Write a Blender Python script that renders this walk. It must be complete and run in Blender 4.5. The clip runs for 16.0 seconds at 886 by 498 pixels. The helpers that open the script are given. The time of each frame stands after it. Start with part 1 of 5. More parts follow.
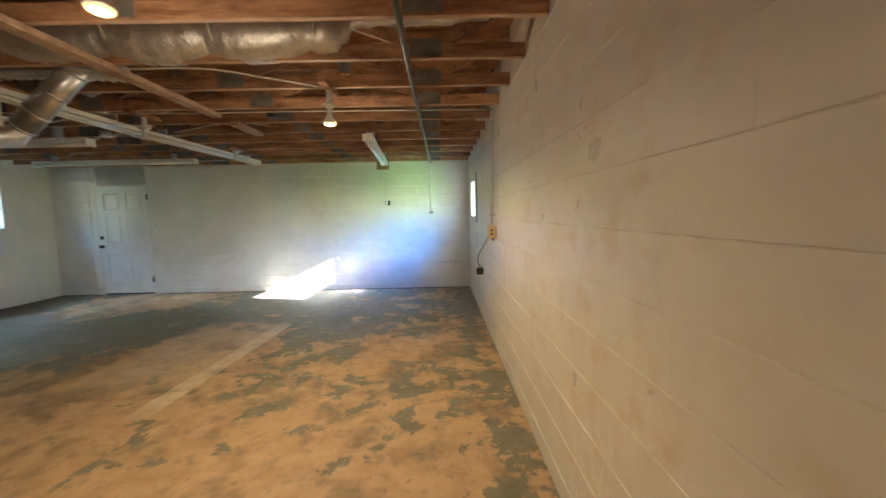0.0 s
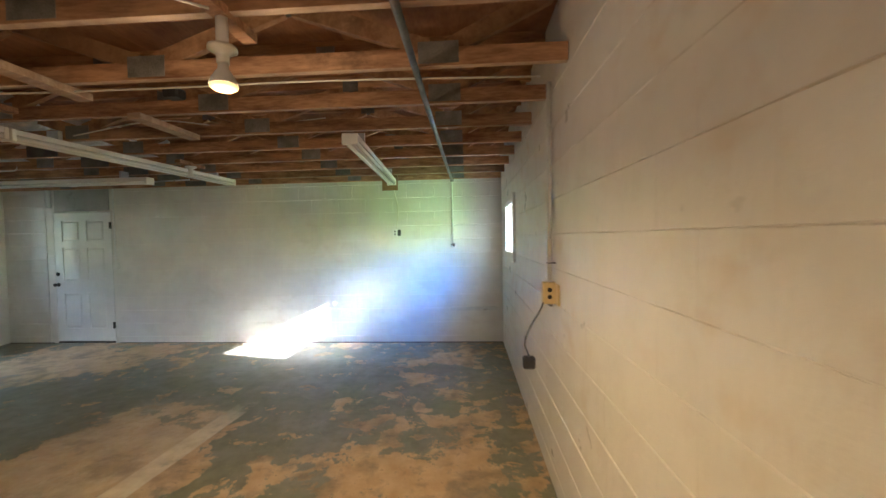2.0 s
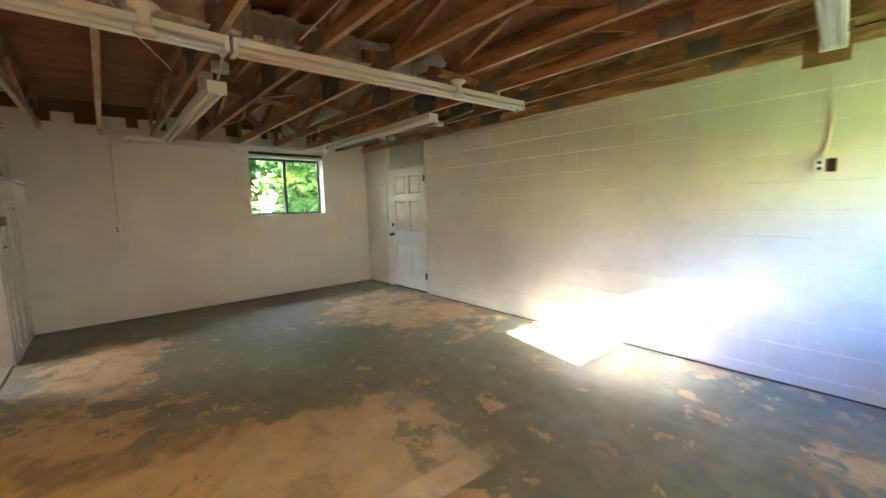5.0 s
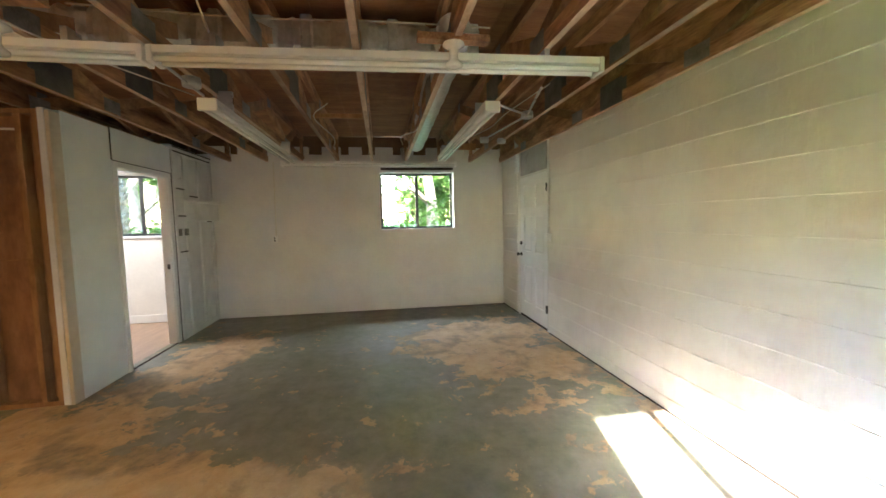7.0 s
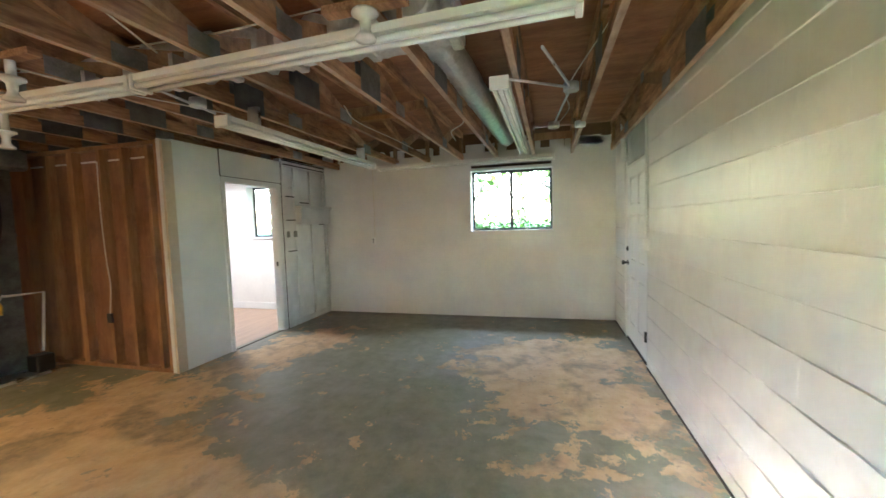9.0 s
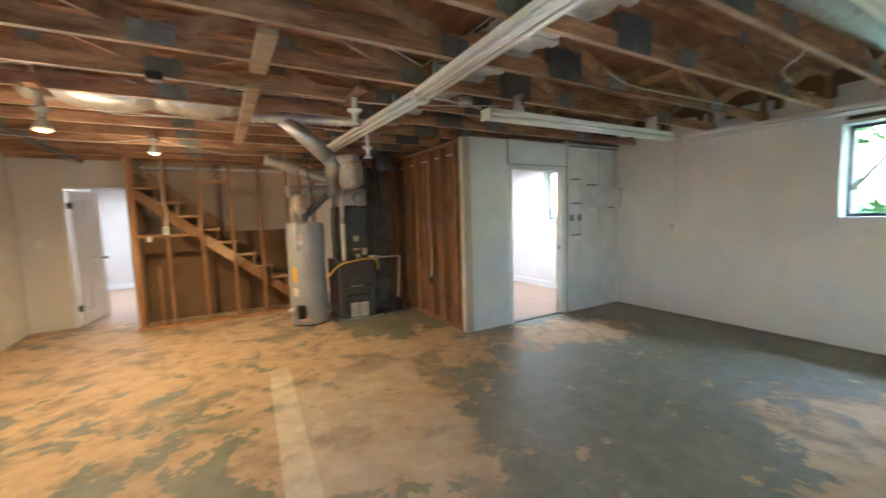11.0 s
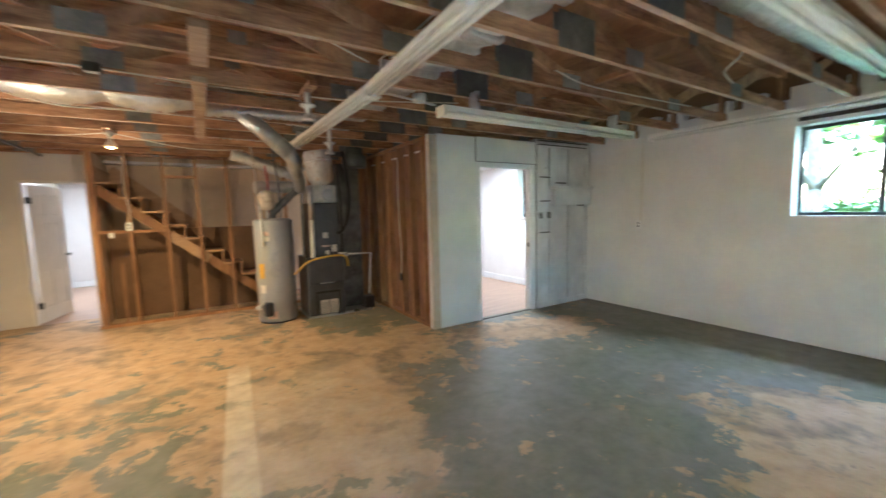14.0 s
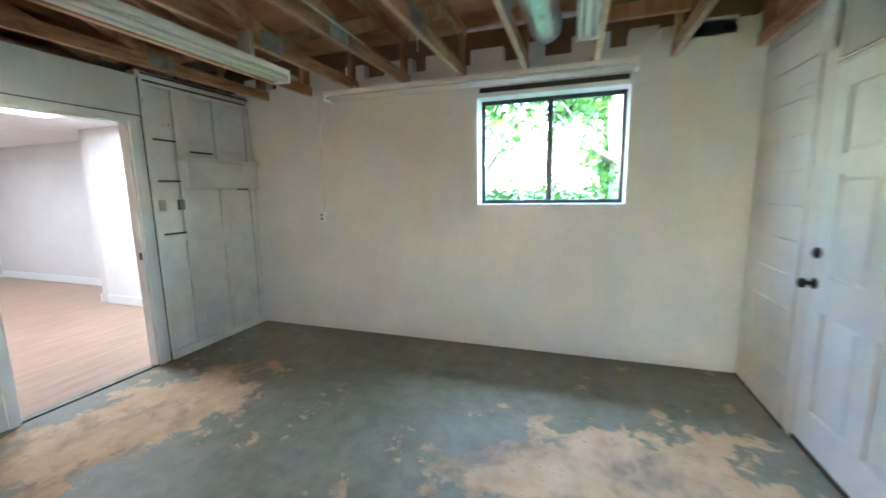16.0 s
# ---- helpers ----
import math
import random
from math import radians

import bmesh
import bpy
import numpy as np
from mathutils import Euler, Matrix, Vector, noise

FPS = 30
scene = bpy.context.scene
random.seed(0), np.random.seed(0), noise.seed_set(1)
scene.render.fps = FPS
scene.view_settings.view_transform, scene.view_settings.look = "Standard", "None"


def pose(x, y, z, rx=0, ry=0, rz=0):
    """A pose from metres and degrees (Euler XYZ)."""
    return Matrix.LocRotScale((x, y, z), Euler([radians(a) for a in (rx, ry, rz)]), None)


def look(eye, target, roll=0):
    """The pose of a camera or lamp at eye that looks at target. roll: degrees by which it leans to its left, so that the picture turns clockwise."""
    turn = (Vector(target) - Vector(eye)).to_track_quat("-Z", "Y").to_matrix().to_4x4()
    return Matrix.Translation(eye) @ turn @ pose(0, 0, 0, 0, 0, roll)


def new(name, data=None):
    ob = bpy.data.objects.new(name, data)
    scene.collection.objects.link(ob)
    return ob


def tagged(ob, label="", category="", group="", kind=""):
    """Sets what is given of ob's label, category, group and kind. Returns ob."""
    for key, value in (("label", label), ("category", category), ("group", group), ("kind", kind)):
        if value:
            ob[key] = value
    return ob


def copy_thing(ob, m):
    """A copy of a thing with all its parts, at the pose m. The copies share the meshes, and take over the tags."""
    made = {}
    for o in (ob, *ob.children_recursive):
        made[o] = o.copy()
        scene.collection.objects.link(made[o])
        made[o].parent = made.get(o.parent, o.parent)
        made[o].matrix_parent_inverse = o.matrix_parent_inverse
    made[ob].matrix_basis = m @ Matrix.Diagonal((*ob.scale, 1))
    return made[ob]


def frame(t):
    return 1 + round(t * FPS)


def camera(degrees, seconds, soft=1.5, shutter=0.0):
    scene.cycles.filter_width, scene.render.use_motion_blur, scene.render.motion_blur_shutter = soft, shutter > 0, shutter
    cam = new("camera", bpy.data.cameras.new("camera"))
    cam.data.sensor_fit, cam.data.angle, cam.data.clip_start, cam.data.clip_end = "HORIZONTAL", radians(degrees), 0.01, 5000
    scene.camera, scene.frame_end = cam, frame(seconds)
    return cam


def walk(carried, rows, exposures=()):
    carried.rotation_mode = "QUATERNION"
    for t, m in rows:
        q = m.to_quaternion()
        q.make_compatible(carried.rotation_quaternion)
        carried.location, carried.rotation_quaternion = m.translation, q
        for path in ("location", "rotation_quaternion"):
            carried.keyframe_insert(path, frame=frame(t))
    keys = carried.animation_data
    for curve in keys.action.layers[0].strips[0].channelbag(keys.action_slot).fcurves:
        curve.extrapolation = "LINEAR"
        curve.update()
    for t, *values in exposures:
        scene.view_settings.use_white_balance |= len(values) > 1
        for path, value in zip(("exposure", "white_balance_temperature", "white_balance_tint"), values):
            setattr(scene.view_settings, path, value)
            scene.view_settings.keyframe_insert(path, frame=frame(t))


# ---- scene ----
cam = camera(97.6, 16.0, shutter=0.4)
PATH = [
    (0, (0.14, 0.306, 1.415), (0.158, 2.297, 1.231), -1.2),
    (0.5, (0.119, 0.728, 1.434), (0.28, 2.709, 1.211), -1.0),
    (1, (0.189, 1.14, 1.461), (0.377, 3.118, 1.234), -0.9),
    (1.5, (0.25, 1.596, 1.502), (0.301, 3.591, 1.373), -1.0),
    (2, (0.204, 1.975, 1.546), (0.08, 3.97, 1.486), -1.1),
    (2.5, (0.064, 2.328, 1.474), (-0.092, 4.322, 1.43), -0.8),
    (3, (-0.05, 2.663, 1.433), (-0.379, 4.635, 1.383), -1.0),
    (3.5, (-0.079, 3.022, 1.422), (-0.551, 4.965, 1.366), -1.0),
    (4, (-0.289, 3.316, 1.417), (-0.844, 5.233, 1.291), -0.9),
    (4.5, (-0.408, 3.543, 1.41), (-1.486, 5.212, 1.174), -0.9),
    (5, (-0.502, 3.856, 1.427), (-2.003, 5.157, 1.195), -1.4),
    (5.2, (-0.457, 4.092, 1.386), (-2.033, 5.303, 1.17), -0.7),
    (7.5, (-0.761, 5.918, 1.456), (-2.755, 6.001, 1.316), -1.8),
    (8, (-0.819, 6.252, 1.459), (-2.811, 6.144, 1.318), -1.8),
    (10.5, (-1.661, 6.99, 1.459), (-3.068, 5.577, 1.303), -1.7),
    (11, (-1.641, 6.989, 1.475), (-2.636, 5.264, 1.294), -1.8),
    (11.5, (-1.608, 7.021, 1.491), (-2.139, 5.101, 1.311), -1.9),
    (12, (-1.6, 7.029, 1.495), (-1.832, 5.05, 1.321), -1.8),
    (12.5, (-1.584, 7.01, 1.498), (-1.697, 5.021, 1.322), -1.8),
    (13, (-1.603, 7.02, 1.492), (-1.679, 5.029, 1.315), -1.8),
    (13.5, (-1.688, 7.097, 1.487), (-2.136, 5.156, 1.304), -1.7),
    (14, (-1.865, 7.132, 1.46), (-2.909, 5.438, 1.265), -1.5),
    (14.5, (-2.237, 7.062, 1.442), (-3.617, 5.629, 1.234), -1.4),
    (15, (-2.663, 6.977, 1.402), (-4.534, 6.302, 1.195), -0.9),
    (15.5, (-3.172, 6.795, 1.409), (-5.099, 6.304, 1.196), -1.0),
    (16, (-3.639, 6.425, 1.446), (-5.511, 5.787, 1.147), -1.0),
]
walk(cam, [(t, look(eye, target, roll)) for t, eye, target, roll in PATH],
     exposures=[(0, 5.45, 5500, 7), (2.5, 5.4, 5500, 7), (3.5, 5.65, 5800, 7), (5, 5.7, 6700, 10), (8, 5.95, 6200, 9), (10.5, 6.2, 5400, 7), (12.5, 6.2, 5300, 7), (14.5, 6.3, 5300, 7), (16, 6.35, 5300, 7)])

# ---- world and lights ----
SUN = Vector((2.14, -0.494, 1.0)).normalized()
world = bpy.data.worlds.new("sky")
scene.world = world
world.use_nodes = True
wn = world.node_tree.nodes
sky = wn.new("ShaderNodeTexSky")
sky.sky_type, sky.sun_disc = "NISHITA", False
sky.air_density, sky.dust_density, sky.ozone_density = 1.7, 0.4, 4.0
sky.sun_elevation, sky.sun_rotation = math.asin(SUN.z), math.atan2(SUN.x, SUN.y)
world.node_tree.links.new(sky.outputs[0], wn["Background"].inputs[0])
wn["Background"].inputs[1].default_value = 0.14


def lamp(name, kind, m, energy, color, **extra):
    data = bpy.data.lights.new(name, kind)
    data.energy, data.color = energy, color
    for key, value in extra.items():
        if key == "size":
            data.size = value
        elif key == "size_y":
            data.shape, data.size_y = "RECTANGLE", value
        elif key == "radius":
            data.shadow_soft_size = value
        elif key == "angle":
            data.angle = value
        elif key == "cone":
            data.spot_size, data.spot_blend = value, 0.6
        elif key == "spread":
            data.spread = value
    ob = new(name, data)
    ob.matrix_basis = m
    return ob


lamp("sun", "SUN", look(SUN * 30, (0, 0, 0)), 1.7, (1.0, 0.93, 0.84), angle=radians(0.5))
BULBS = ((-0.68, 3.37, 2.13), (-1.12, 1.86, 2.22))
for bx, by, bz in BULBS:
    lamp("bulb_light", "POINT", pose(bx, by, bz - 0.06), 0.3, (1.0, 0.7, 0.4), radius=0.05)
    lamp("bulb_flood", "SPOT", pose(bx, by, bz - 0.06), 1.6, (1.0, 0.65, 0.28), radius=0.05, cone=radians(164))
lamp("panel_light_glow", "AREA", pose(-6.1, 1.6, 2.27), 0.9, (1.0, 0.97, 0.95), size=0.55, size_y=1.1)
# the next two are unseen lamps, added to brighten the rooms beyond
lamp("panel_light_glow", "AREA", pose(-5.6, -1.5, 2.27), 0.8, (1.0, 0.97, 0.95), size=0.55, size_y=1.1)
lamp("panel_light_glow", "AREA", pose(0.0, -2.4, 2.27), 1.0, (1.0, 0.97, 0.95), size=0.55, size_y=1.1)


# the blue sky and the lawn, through the small east window
lamp("window_sky_light", "AREA", look((0.905, 6.55, 1.68), (-1.0, 7.62, 0.42)), 0.15, (0.0, 0.22, 1.0), size=0.7, size_y=0.3, spread=radians(50))
lamp("window_lawn_light", "AREA", look((0.90, 6.5, 1.50), (-0.9, 7.6, 2.0)), 0.07, (0.5, 1.0, 0.15), size=0.6, size_y=0.3, spread=radians(75))
# added lamp, unseen above the wide window, for the high western sky: steeply on to the floor and back up to the trusses
lamp("window_high_sky_light", "AREA", look((-7.8, 6.2, 2.8), (-5.9, 6.2, 0.6)), 0.65, (0.93, 0.97, 1.0), size=1.2, size_y=0.5, spread=radians(150))


# ---- materials ----
def material(name, low, high, rough=0.7, scale=3.0, bump=0.1, fine=60.0, metal=0.0, stretch=(1, 1, 1), stain=None,
             stain_scale=1.5, stain_cut=(0.55, 0.7), vary=0.0, relief=0.01, rough_vary=0.1, placed=False):
    m = bpy.data.materials.new(name)
    m.use_nodes = True
    n, l = m.node_tree.nodes, m.node_tree.links
    b = n["Principled BSDF"]
    tc = n.new("ShaderNodeTexCoord")
    where = n.new("ShaderNodeNewGeometry").outputs["Position"] if placed else tc.outputs["Object"]
    mp = n.new("ShaderNodeMapping")
    mp.inputs["Scale"].default_value = stretch
    l.new(where, mp.inputs[0])
    n1 = n.new("ShaderNodeTexNoise")
    n1.inputs["Scale"].default_value, n1.inputs["Detail"].default_value, n1.inputs["Roughness"].default_value = scale, 6, 0.6
    n2 = n.new("ShaderNodeTexNoise")
    n2.inputs["Scale"].default_value, n2.inputs["Detail"].default_value = fine, 4
    l.new(mp.outputs[0], n1.inputs[0]), l.new(mp.outputs[0], n2.inputs[0])
    add = n.new("ShaderNodeMath")
    add.operation = "MULTIPLY_ADD"
    l.new(n2.outputs[0], add.inputs[0])
    add.inputs[1].default_value = 0.35
    l.new(n1.outputs[0], add.inputs[2])
    ramp = n.new("ShaderNodeMapRange")
    ramp.inputs[1].default_value, ramp.inputs[2].default_value = 0.5, 0.85
    l.new(add.outputs[0], ramp.inputs[0])
    mix = n.new("ShaderNodeMix")
    mix.data_type = "RGBA"
    mix.inputs[6].default_value, mix.inputs[7].default_value = (*low, 1), (*high, 1)
    l.new(ramp.outputs[0], mix.inputs[0])
    out = mix.outputs[2]
    if stain:
        n3 = n.new("ShaderNodeTexNoise")
        n3.inputs["Scale"].default_value, n3.inputs["Detail"].default_value, n3.inputs["Roughness"].default_value = stain_scale, 8, 0.7
        l.new(where, n3.inputs[0])
        r3 = n.new("ShaderNodeMapRange")
        r3.inputs[1].default_value, r3.inputs[2].default_value = stain_cut
        l.new(n3.outputs[0], r3.inputs[0])
        m3 = n.new("ShaderNodeMix")
        m3.data_type = "RGBA"
        m3.inputs[7].default_value = (*stain, 1)
        l.new(r3.outputs[0], m3.inputs[0]), l.new(out, m3.inputs[6])
        out = m3.outputs[2]
    if vary:
        info = n.new("ShaderNodeObjectInfo")
        mr = n.new("ShaderNodeMapRange")
        mr.inputs[3].default_value, mr.inputs[4].default_value = 1 - vary, 1 + vary
        l.new(info.outputs["Random"], mr.inputs[0])
        hs = n.new("ShaderNodeHueSaturation")
        l.new(mr.outputs[0], hs.inputs["Value"]), l.new(out, hs.inputs["Color"])
        out = hs.outputs[0]
    l.new(out, b.inputs["Base Color"])
    rr = n.new("ShaderNodeMapRange")
    rr.inputs[3].default_value, rr.inputs[4].default_value = max(rough - rough_vary, 0.05), min(rough + rough_vary, 1)
    l.new(n1.outputs[0], rr.inputs[0]), l.new(rr.outputs[0], b.inputs["Roughness"])
    b.inputs["Metallic"].default_value = metal
    if bump:
        bp = n.new("ShaderNodeBump")
        bp.inputs["Strength"].default_value, bp.inputs["Distance"].default_value = bump, relief
        l.new(add.outputs[0], bp.inputs["Height"]), l.new(bp.outputs[0], b.inputs["Normal"])
    return m


def glow(name, color, strength, base=(0.8, 0.8, 0.8)):
    m = bpy.data.materials.new(name)
    m.use_nodes = True
    b = m.node_tree.nodes["Principled BSDF"]
    b.inputs["Base Color"].default_value = (*base, 1)
    b.inputs["Emission Color"].default_value, b.inputs["Emission Strength"].default_value = (*color, 1), strength
    return m


def block_paint(name, low, high, soil, soil_amount, rough, relief):
    """Thick roller paint on block: lumps and runs in relief, brownish smudges that gather along the beds."""
    m = bpy.data.materials.new(name)
    m.use_nodes = True
    n, l = m.node_tree.nodes, m.node_tree.links
    b = n["Principled BSDF"]
    where = n.new("ShaderNodeNewGeometry").outputs["Position"]

    def noise_at(scale, detail, stretch=(1, 1, 1), roughness=0.6, distort=0.0):
        mp = n.new("ShaderNodeMapping")
        mp.inputs["Scale"].default_value = stretch
        l.new(where, mp.inputs[0])
        q = n.new("ShaderNodeTexNoise")
        q.inputs["Scale"].default_value, q.inputs["Detail"].default_value = scale, detail
        q.inputs["Roughness"].default_value, q.inputs["Distortion"].default_value = roughness, distort
        l.new(mp.outputs[0], q.inputs[0])
        return q.outputs[0]

    def span(v, lo, hi, to0=0.0, to1=1.0):
        q = n.new("ShaderNodeMapRange")
        q.inputs[1].default_value, q.inputs[2].default_value, q.inputs[3].default_value, q.inputs[4].default_value = lo, hi, to0, to1
        l.new(v, q.inputs[0])
        return q.outputs[0]

    def maths(op, a, c):
        q = n.new("ShaderNodeMath")
        q.operation = op
        for k, v in enumerate((a, c)):
            if isinstance(v, (int, float)):
                q.inputs[k].default_value = v
            else:
                l.new(v, q.inputs[k])
        return q.outputs[0]

    def blend(f, a, c):
        q = n.new("ShaderNodeMix")
        q.data_type = "RGBA"
        l.new(f, q.inputs[0])
        for k, v in ((6, a), (7, c)):
            if isinstance(v, tuple):
                q.inputs[k].default_value = (*v, 1)
            else:
                l.new(v, q.inputs[k])
        return q.outputs[2]

    colour = blend(span(noise_at(2.2, 6), 0.35, 0.65), low, high)
    smudge = maths("MULTIPLY", span(noise_at(5.5, 3, (1, 1, 1.3), 0.5), 0.5, 0.68), span(noise_at(0.8, 2), 0.42, 0.62))
    colour = blend(maths("MULTIPLY", smudge, soil_amount), colour, soil)
    l.new(colour, b.inputs["Base Color"])
    lumps, runs, grit = noise_at(9, 3), noise_at(30, 3, (1, 1, 0.3)), noise_at(110, 3)
    gate = span(noise_at(1.7, 1), 0.35, 0.75)
    height = maths("ADD", maths("MULTIPLY", lumps, 0.8), maths("ADD", maths("MULTIPLY", maths("MULTIPLY", runs, gate), 1.3), maths("MULTIPLY", grit, 0.22)))
    bp = n.new("ShaderNodeBump")
    bp.inputs["Strength"].default_value, bp.inputs["Distance"].default_value = 0.85, relief
    l.new(height, bp.inputs["Height"]), l.new(bp.outputs[0], b.inputs["Normal"])
    l.new(span(noise_at(4, 4), 0.3, 0.7, rough - 0.1, rough + 0.12), b.inputs["Roughness"])
    return m


PAINT_BLOCK = block_paint("painted_block", (0.7, 0.68, 0.65), (0.78, 0.76, 0.72), (0.5, 0.43, 0.34), 0.2, 0.42, 0.007)
PAINT_EAST = block_paint("dirty_painted_block", (0.7, 0.67, 0.62), (0.77, 0.74, 0.69), (0.6, 0.47, 0.33), 0.5, 0.36, 0.005)
TRIM_BARE = material("bare_pale_board", (0.5, 0.42, 0.31), (0.62, 0.53, 0.42), 0.7, 3, 0.1, 20)
PAINT_WALL = material("white_wall_paint", (0.68, 0.67, 0.65), (0.77, 0.76, 0.73), 0.6, 1.5, 0.35, 30, relief=0.004)
PAINT_TRIM = material("white_trim_paint", (0.72, 0.73, 0.73), (0.8, 0.8, 0.79), 0.4, 4, 0.1, 60)
PAINT_OLD = material("old_white_paint", (0.6, 0.6, 0.58), (0.74, 0.74, 0.72), 0.55, 4, 0.3, 60, stain=(0.3, 0.27, 0.23), stain_scale=5, stain_cut=(0.66, 0.75))
BEAD = material("white_beadboard", (0.68, 0.7, 0.68), (0.76, 0.77, 0.75), 0.5, 3, 0.1, 60)
WOOD = material("truss_wood", (0.2, 0.093, 0.046), (0.54, 0.315, 0.17), 0.75, 2.5, 0.3, 14, stretch=(1, 6, 6), vary=0.25, stain=(0.075, 0.038, 0.024), stain_scale=2.5, stain_cut=(0.56, 0.8), placed=True)
# pale boards, and chord undersides with light from below put into the colour
PALE_AND_LIT_WOOD = material("pale_and_lit_wood", (0.4, 0.27, 0.18), (0.66, 0.5, 0.36), 0.7, 2.5, 0.2, 14, stretch=(1, 6, 6), vary=0.25, stain=(0.2, 0.11, 0.07), stain_scale=2.0, stain_cut=(0.5, 0.8), placed=True)
WOOD_WEB = material("web_wood", (0.22, 0.11, 0.055), (0.46, 0.28, 0.15), 0.75, 2.5, 0.3, 14, stretch=(3, 6, 3), vary=0.3, stain=(0.08, 0.04, 0.024), stain_scale=2.5, stain_cut=(0.56, 0.8), placed=True)
STUD = material("stud_wood", (0.26, 0.125, 0.05), (0.4, 0.22, 0.1), 0.7, 2.5, 0.3, 12, stretch=(6, 6, 1), vary=0.2, stain=(0.13, 0.055, 0.025), stain_scale=2, stain_cut=(0.55, 0.8), placed=True)
PLYWOOD = material("plywood", (0.24, 0.105, 0.05), (0.4, 0.2, 0.1), 0.8, 2, 0.25, 18, stretch=(4, 1, 1), stain=(0.12, 0.05, 0.025), stain_scale=1.2, stain_cut=(0.5, 0.75), placed=True)
PANELLING = material("brown_panelling", (0.17, 0.078, 0.036), (0.28, 0.14, 0.068), 0.6, 2, 0.2, 14, stretch=(5, 5, 1), vary=0.15, stain=(0.08, 0.033, 0.016), stain_scale=2, stain_cut=(0.5, 0.8))
DARK_BOARD = material("dark_fibreboard", (0.13, 0.075, 0.038), (0.2, 0.12, 0.065), 0.85, 2, 0.2, 40)
DRYWALL = material("bare_drywall", (0.55, 0.42, 0.28), (0.66, 0.52, 0.36), 0.85, 1.2, 0.1, 40)
TREAD = material("stair_wood", (0.36, 0.22, 0.11), (0.5, 0.33, 0.18), 0.6, 3, 0.2, 20, stretch=(1, 5, 5), vary=0.15)
PLATE = material("galvanised_plate", (0.15, 0.148, 0.135), (0.3, 0.29, 0.265), 0.55, 8, 0.7, 110, metal=0.4, vary=0.2, placed=True)
PLATE_DARK = material("dark_splice_plate", (0.105, 0.105, 0.1), (0.2, 0.2, 0.19), 0.6, 8, 0.6, 110, metal=0.3, vary=0.3, placed=True)
GALV = material("galvanised_duct", (0.48, 0.5, 0.52), (0.7, 0.72, 0.75), 0.3, 6, 0.2, 40, metal=0.9)
DULL_GALV = material("dull_galvanised_sheet", (0.1, 0.105, 0.105), (0.2, 0.205, 0.2), 0.5, 7, 0.3, 60, metal=0.45, stain=(0.07, 0.07, 0.07), stain_scale=4, stain_cut=(0.5, 0.7))
HEADER = material("grey_header_paint", (0.36, 0.36, 0.35), (0.46, 0.46, 0.45), 0.6, 3, 0.2, 40, stain=(0.25, 0.24, 0.22), stain_scale=4)
STAINED_WRAP = material("stained_white_wrap", (0.6, 0.57, 0.52), (0.8, 0.78, 0.73), 0.4, 6, 0.5, 25, stain=(0.42, 0.26, 0.15), stain_scale=7, stain_cut=(0.55, 0.66), relief=0.015)
FOIL = material("foil", (0.62, 0.62, 0.6), (0.82, 0.82, 0.8), 0.34, 16, 0.8, 45, metal=0.7, relief=0.014)
PIPE = material("dull_conduit", (0.1, 0.105, 0.11), (0.2, 0.21, 0.22), 0.45, 8, 0.1, 60, metal=0.6)
FIXTURE = material("fixture_enamel", (0.83, 0.83, 0.79), (0.88, 0.88, 0.85), 0.35, 4, 0.05, 30, stain=(0.6, 0.57, 0.48), stain_scale=4, stain_cut=(0.62, 0.85))
TUBE = material("lamp_tube", (0.82, 0.84, 0.8), (0.88, 0.89, 0.86), 0.12, 4, 0.0)
PORCELAIN = material("white_porcelain", (0.75, 0.74, 0.7), (0.82, 0.81, 0.78), 0.25, 4, 0.0)
BLACK = material("black_plastic", (0.012, 0.012, 0.013), (0.03, 0.03, 0.032), 0.4, 8, 0.05)
BLACK_METAL = material("black_window_metal", (0.015, 0.018, 0.02), (0.035, 0.04, 0.042), 0.4, 8, 0.05)
CREAM = material("cream_plastic", (0.6, 0.47, 0.24), (0.68, 0.55, 0.3), 0.4, 8, 0.05)
WHITE_PLASTIC = material("white_plastic", (0.72, 0.72, 0.7), (0.8, 0.8, 0.78), 0.35, 8, 0.02)
CABLE = material("white_cable", (0.6, 0.57, 0.48), (0.72, 0.69, 0.6), 0.5, 8, 0.05)
CARDBOARD = material("brown_hardboard", (0.2, 0.11, 0.04), (0.3, 0.17, 0.07), 0.7, 6, 0.1)
HEATER = material("heater_enamel", (0.35, 0.36, 0.375), (0.39, 0.4, 0.415), 0.3, 2, 0.01, 20)
FURNACE = material("furnace_enamel", (0.055, 0.06, 0.068), (0.085, 0.09, 0.1), 0.4, 4, 0.03, 40)
INSUL = material("pale_insulation", (0.5, 0.42, 0.31), (0.68, 0.6, 0.48), 0.7, 9, 0.6, 30, stain=(0.3, 0.2, 0.12), stain_scale=6)
YELLOW = material("yellow_gas_line", (0.6, 0.36, 0.03), (0.72, 0.45, 0.05), 0.4, 8, 0.05)
LABEL = material("pale_label", (0.7, 0.66, 0.6), (0.78, 0.75, 0.7), 0.5, 30, 0.0)
LABEL_PINK = material("pinkish_label", (0.62, 0.42, 0.36), (0.72, 0.55, 0.5), 0.5, 30, 0.0)
RED = material("red_hose", (0.4, 0.03, 0.02), (0.5, 0.05, 0.03), 0.4, 8, 0.0)
LAMINATE = material("laminate_floor", (0.3, 0.19, 0.13), (0.44, 0.3, 0.21), 0.35, 2, 0.05, 18, stretch=(1, 6, 1), vary=0.12)
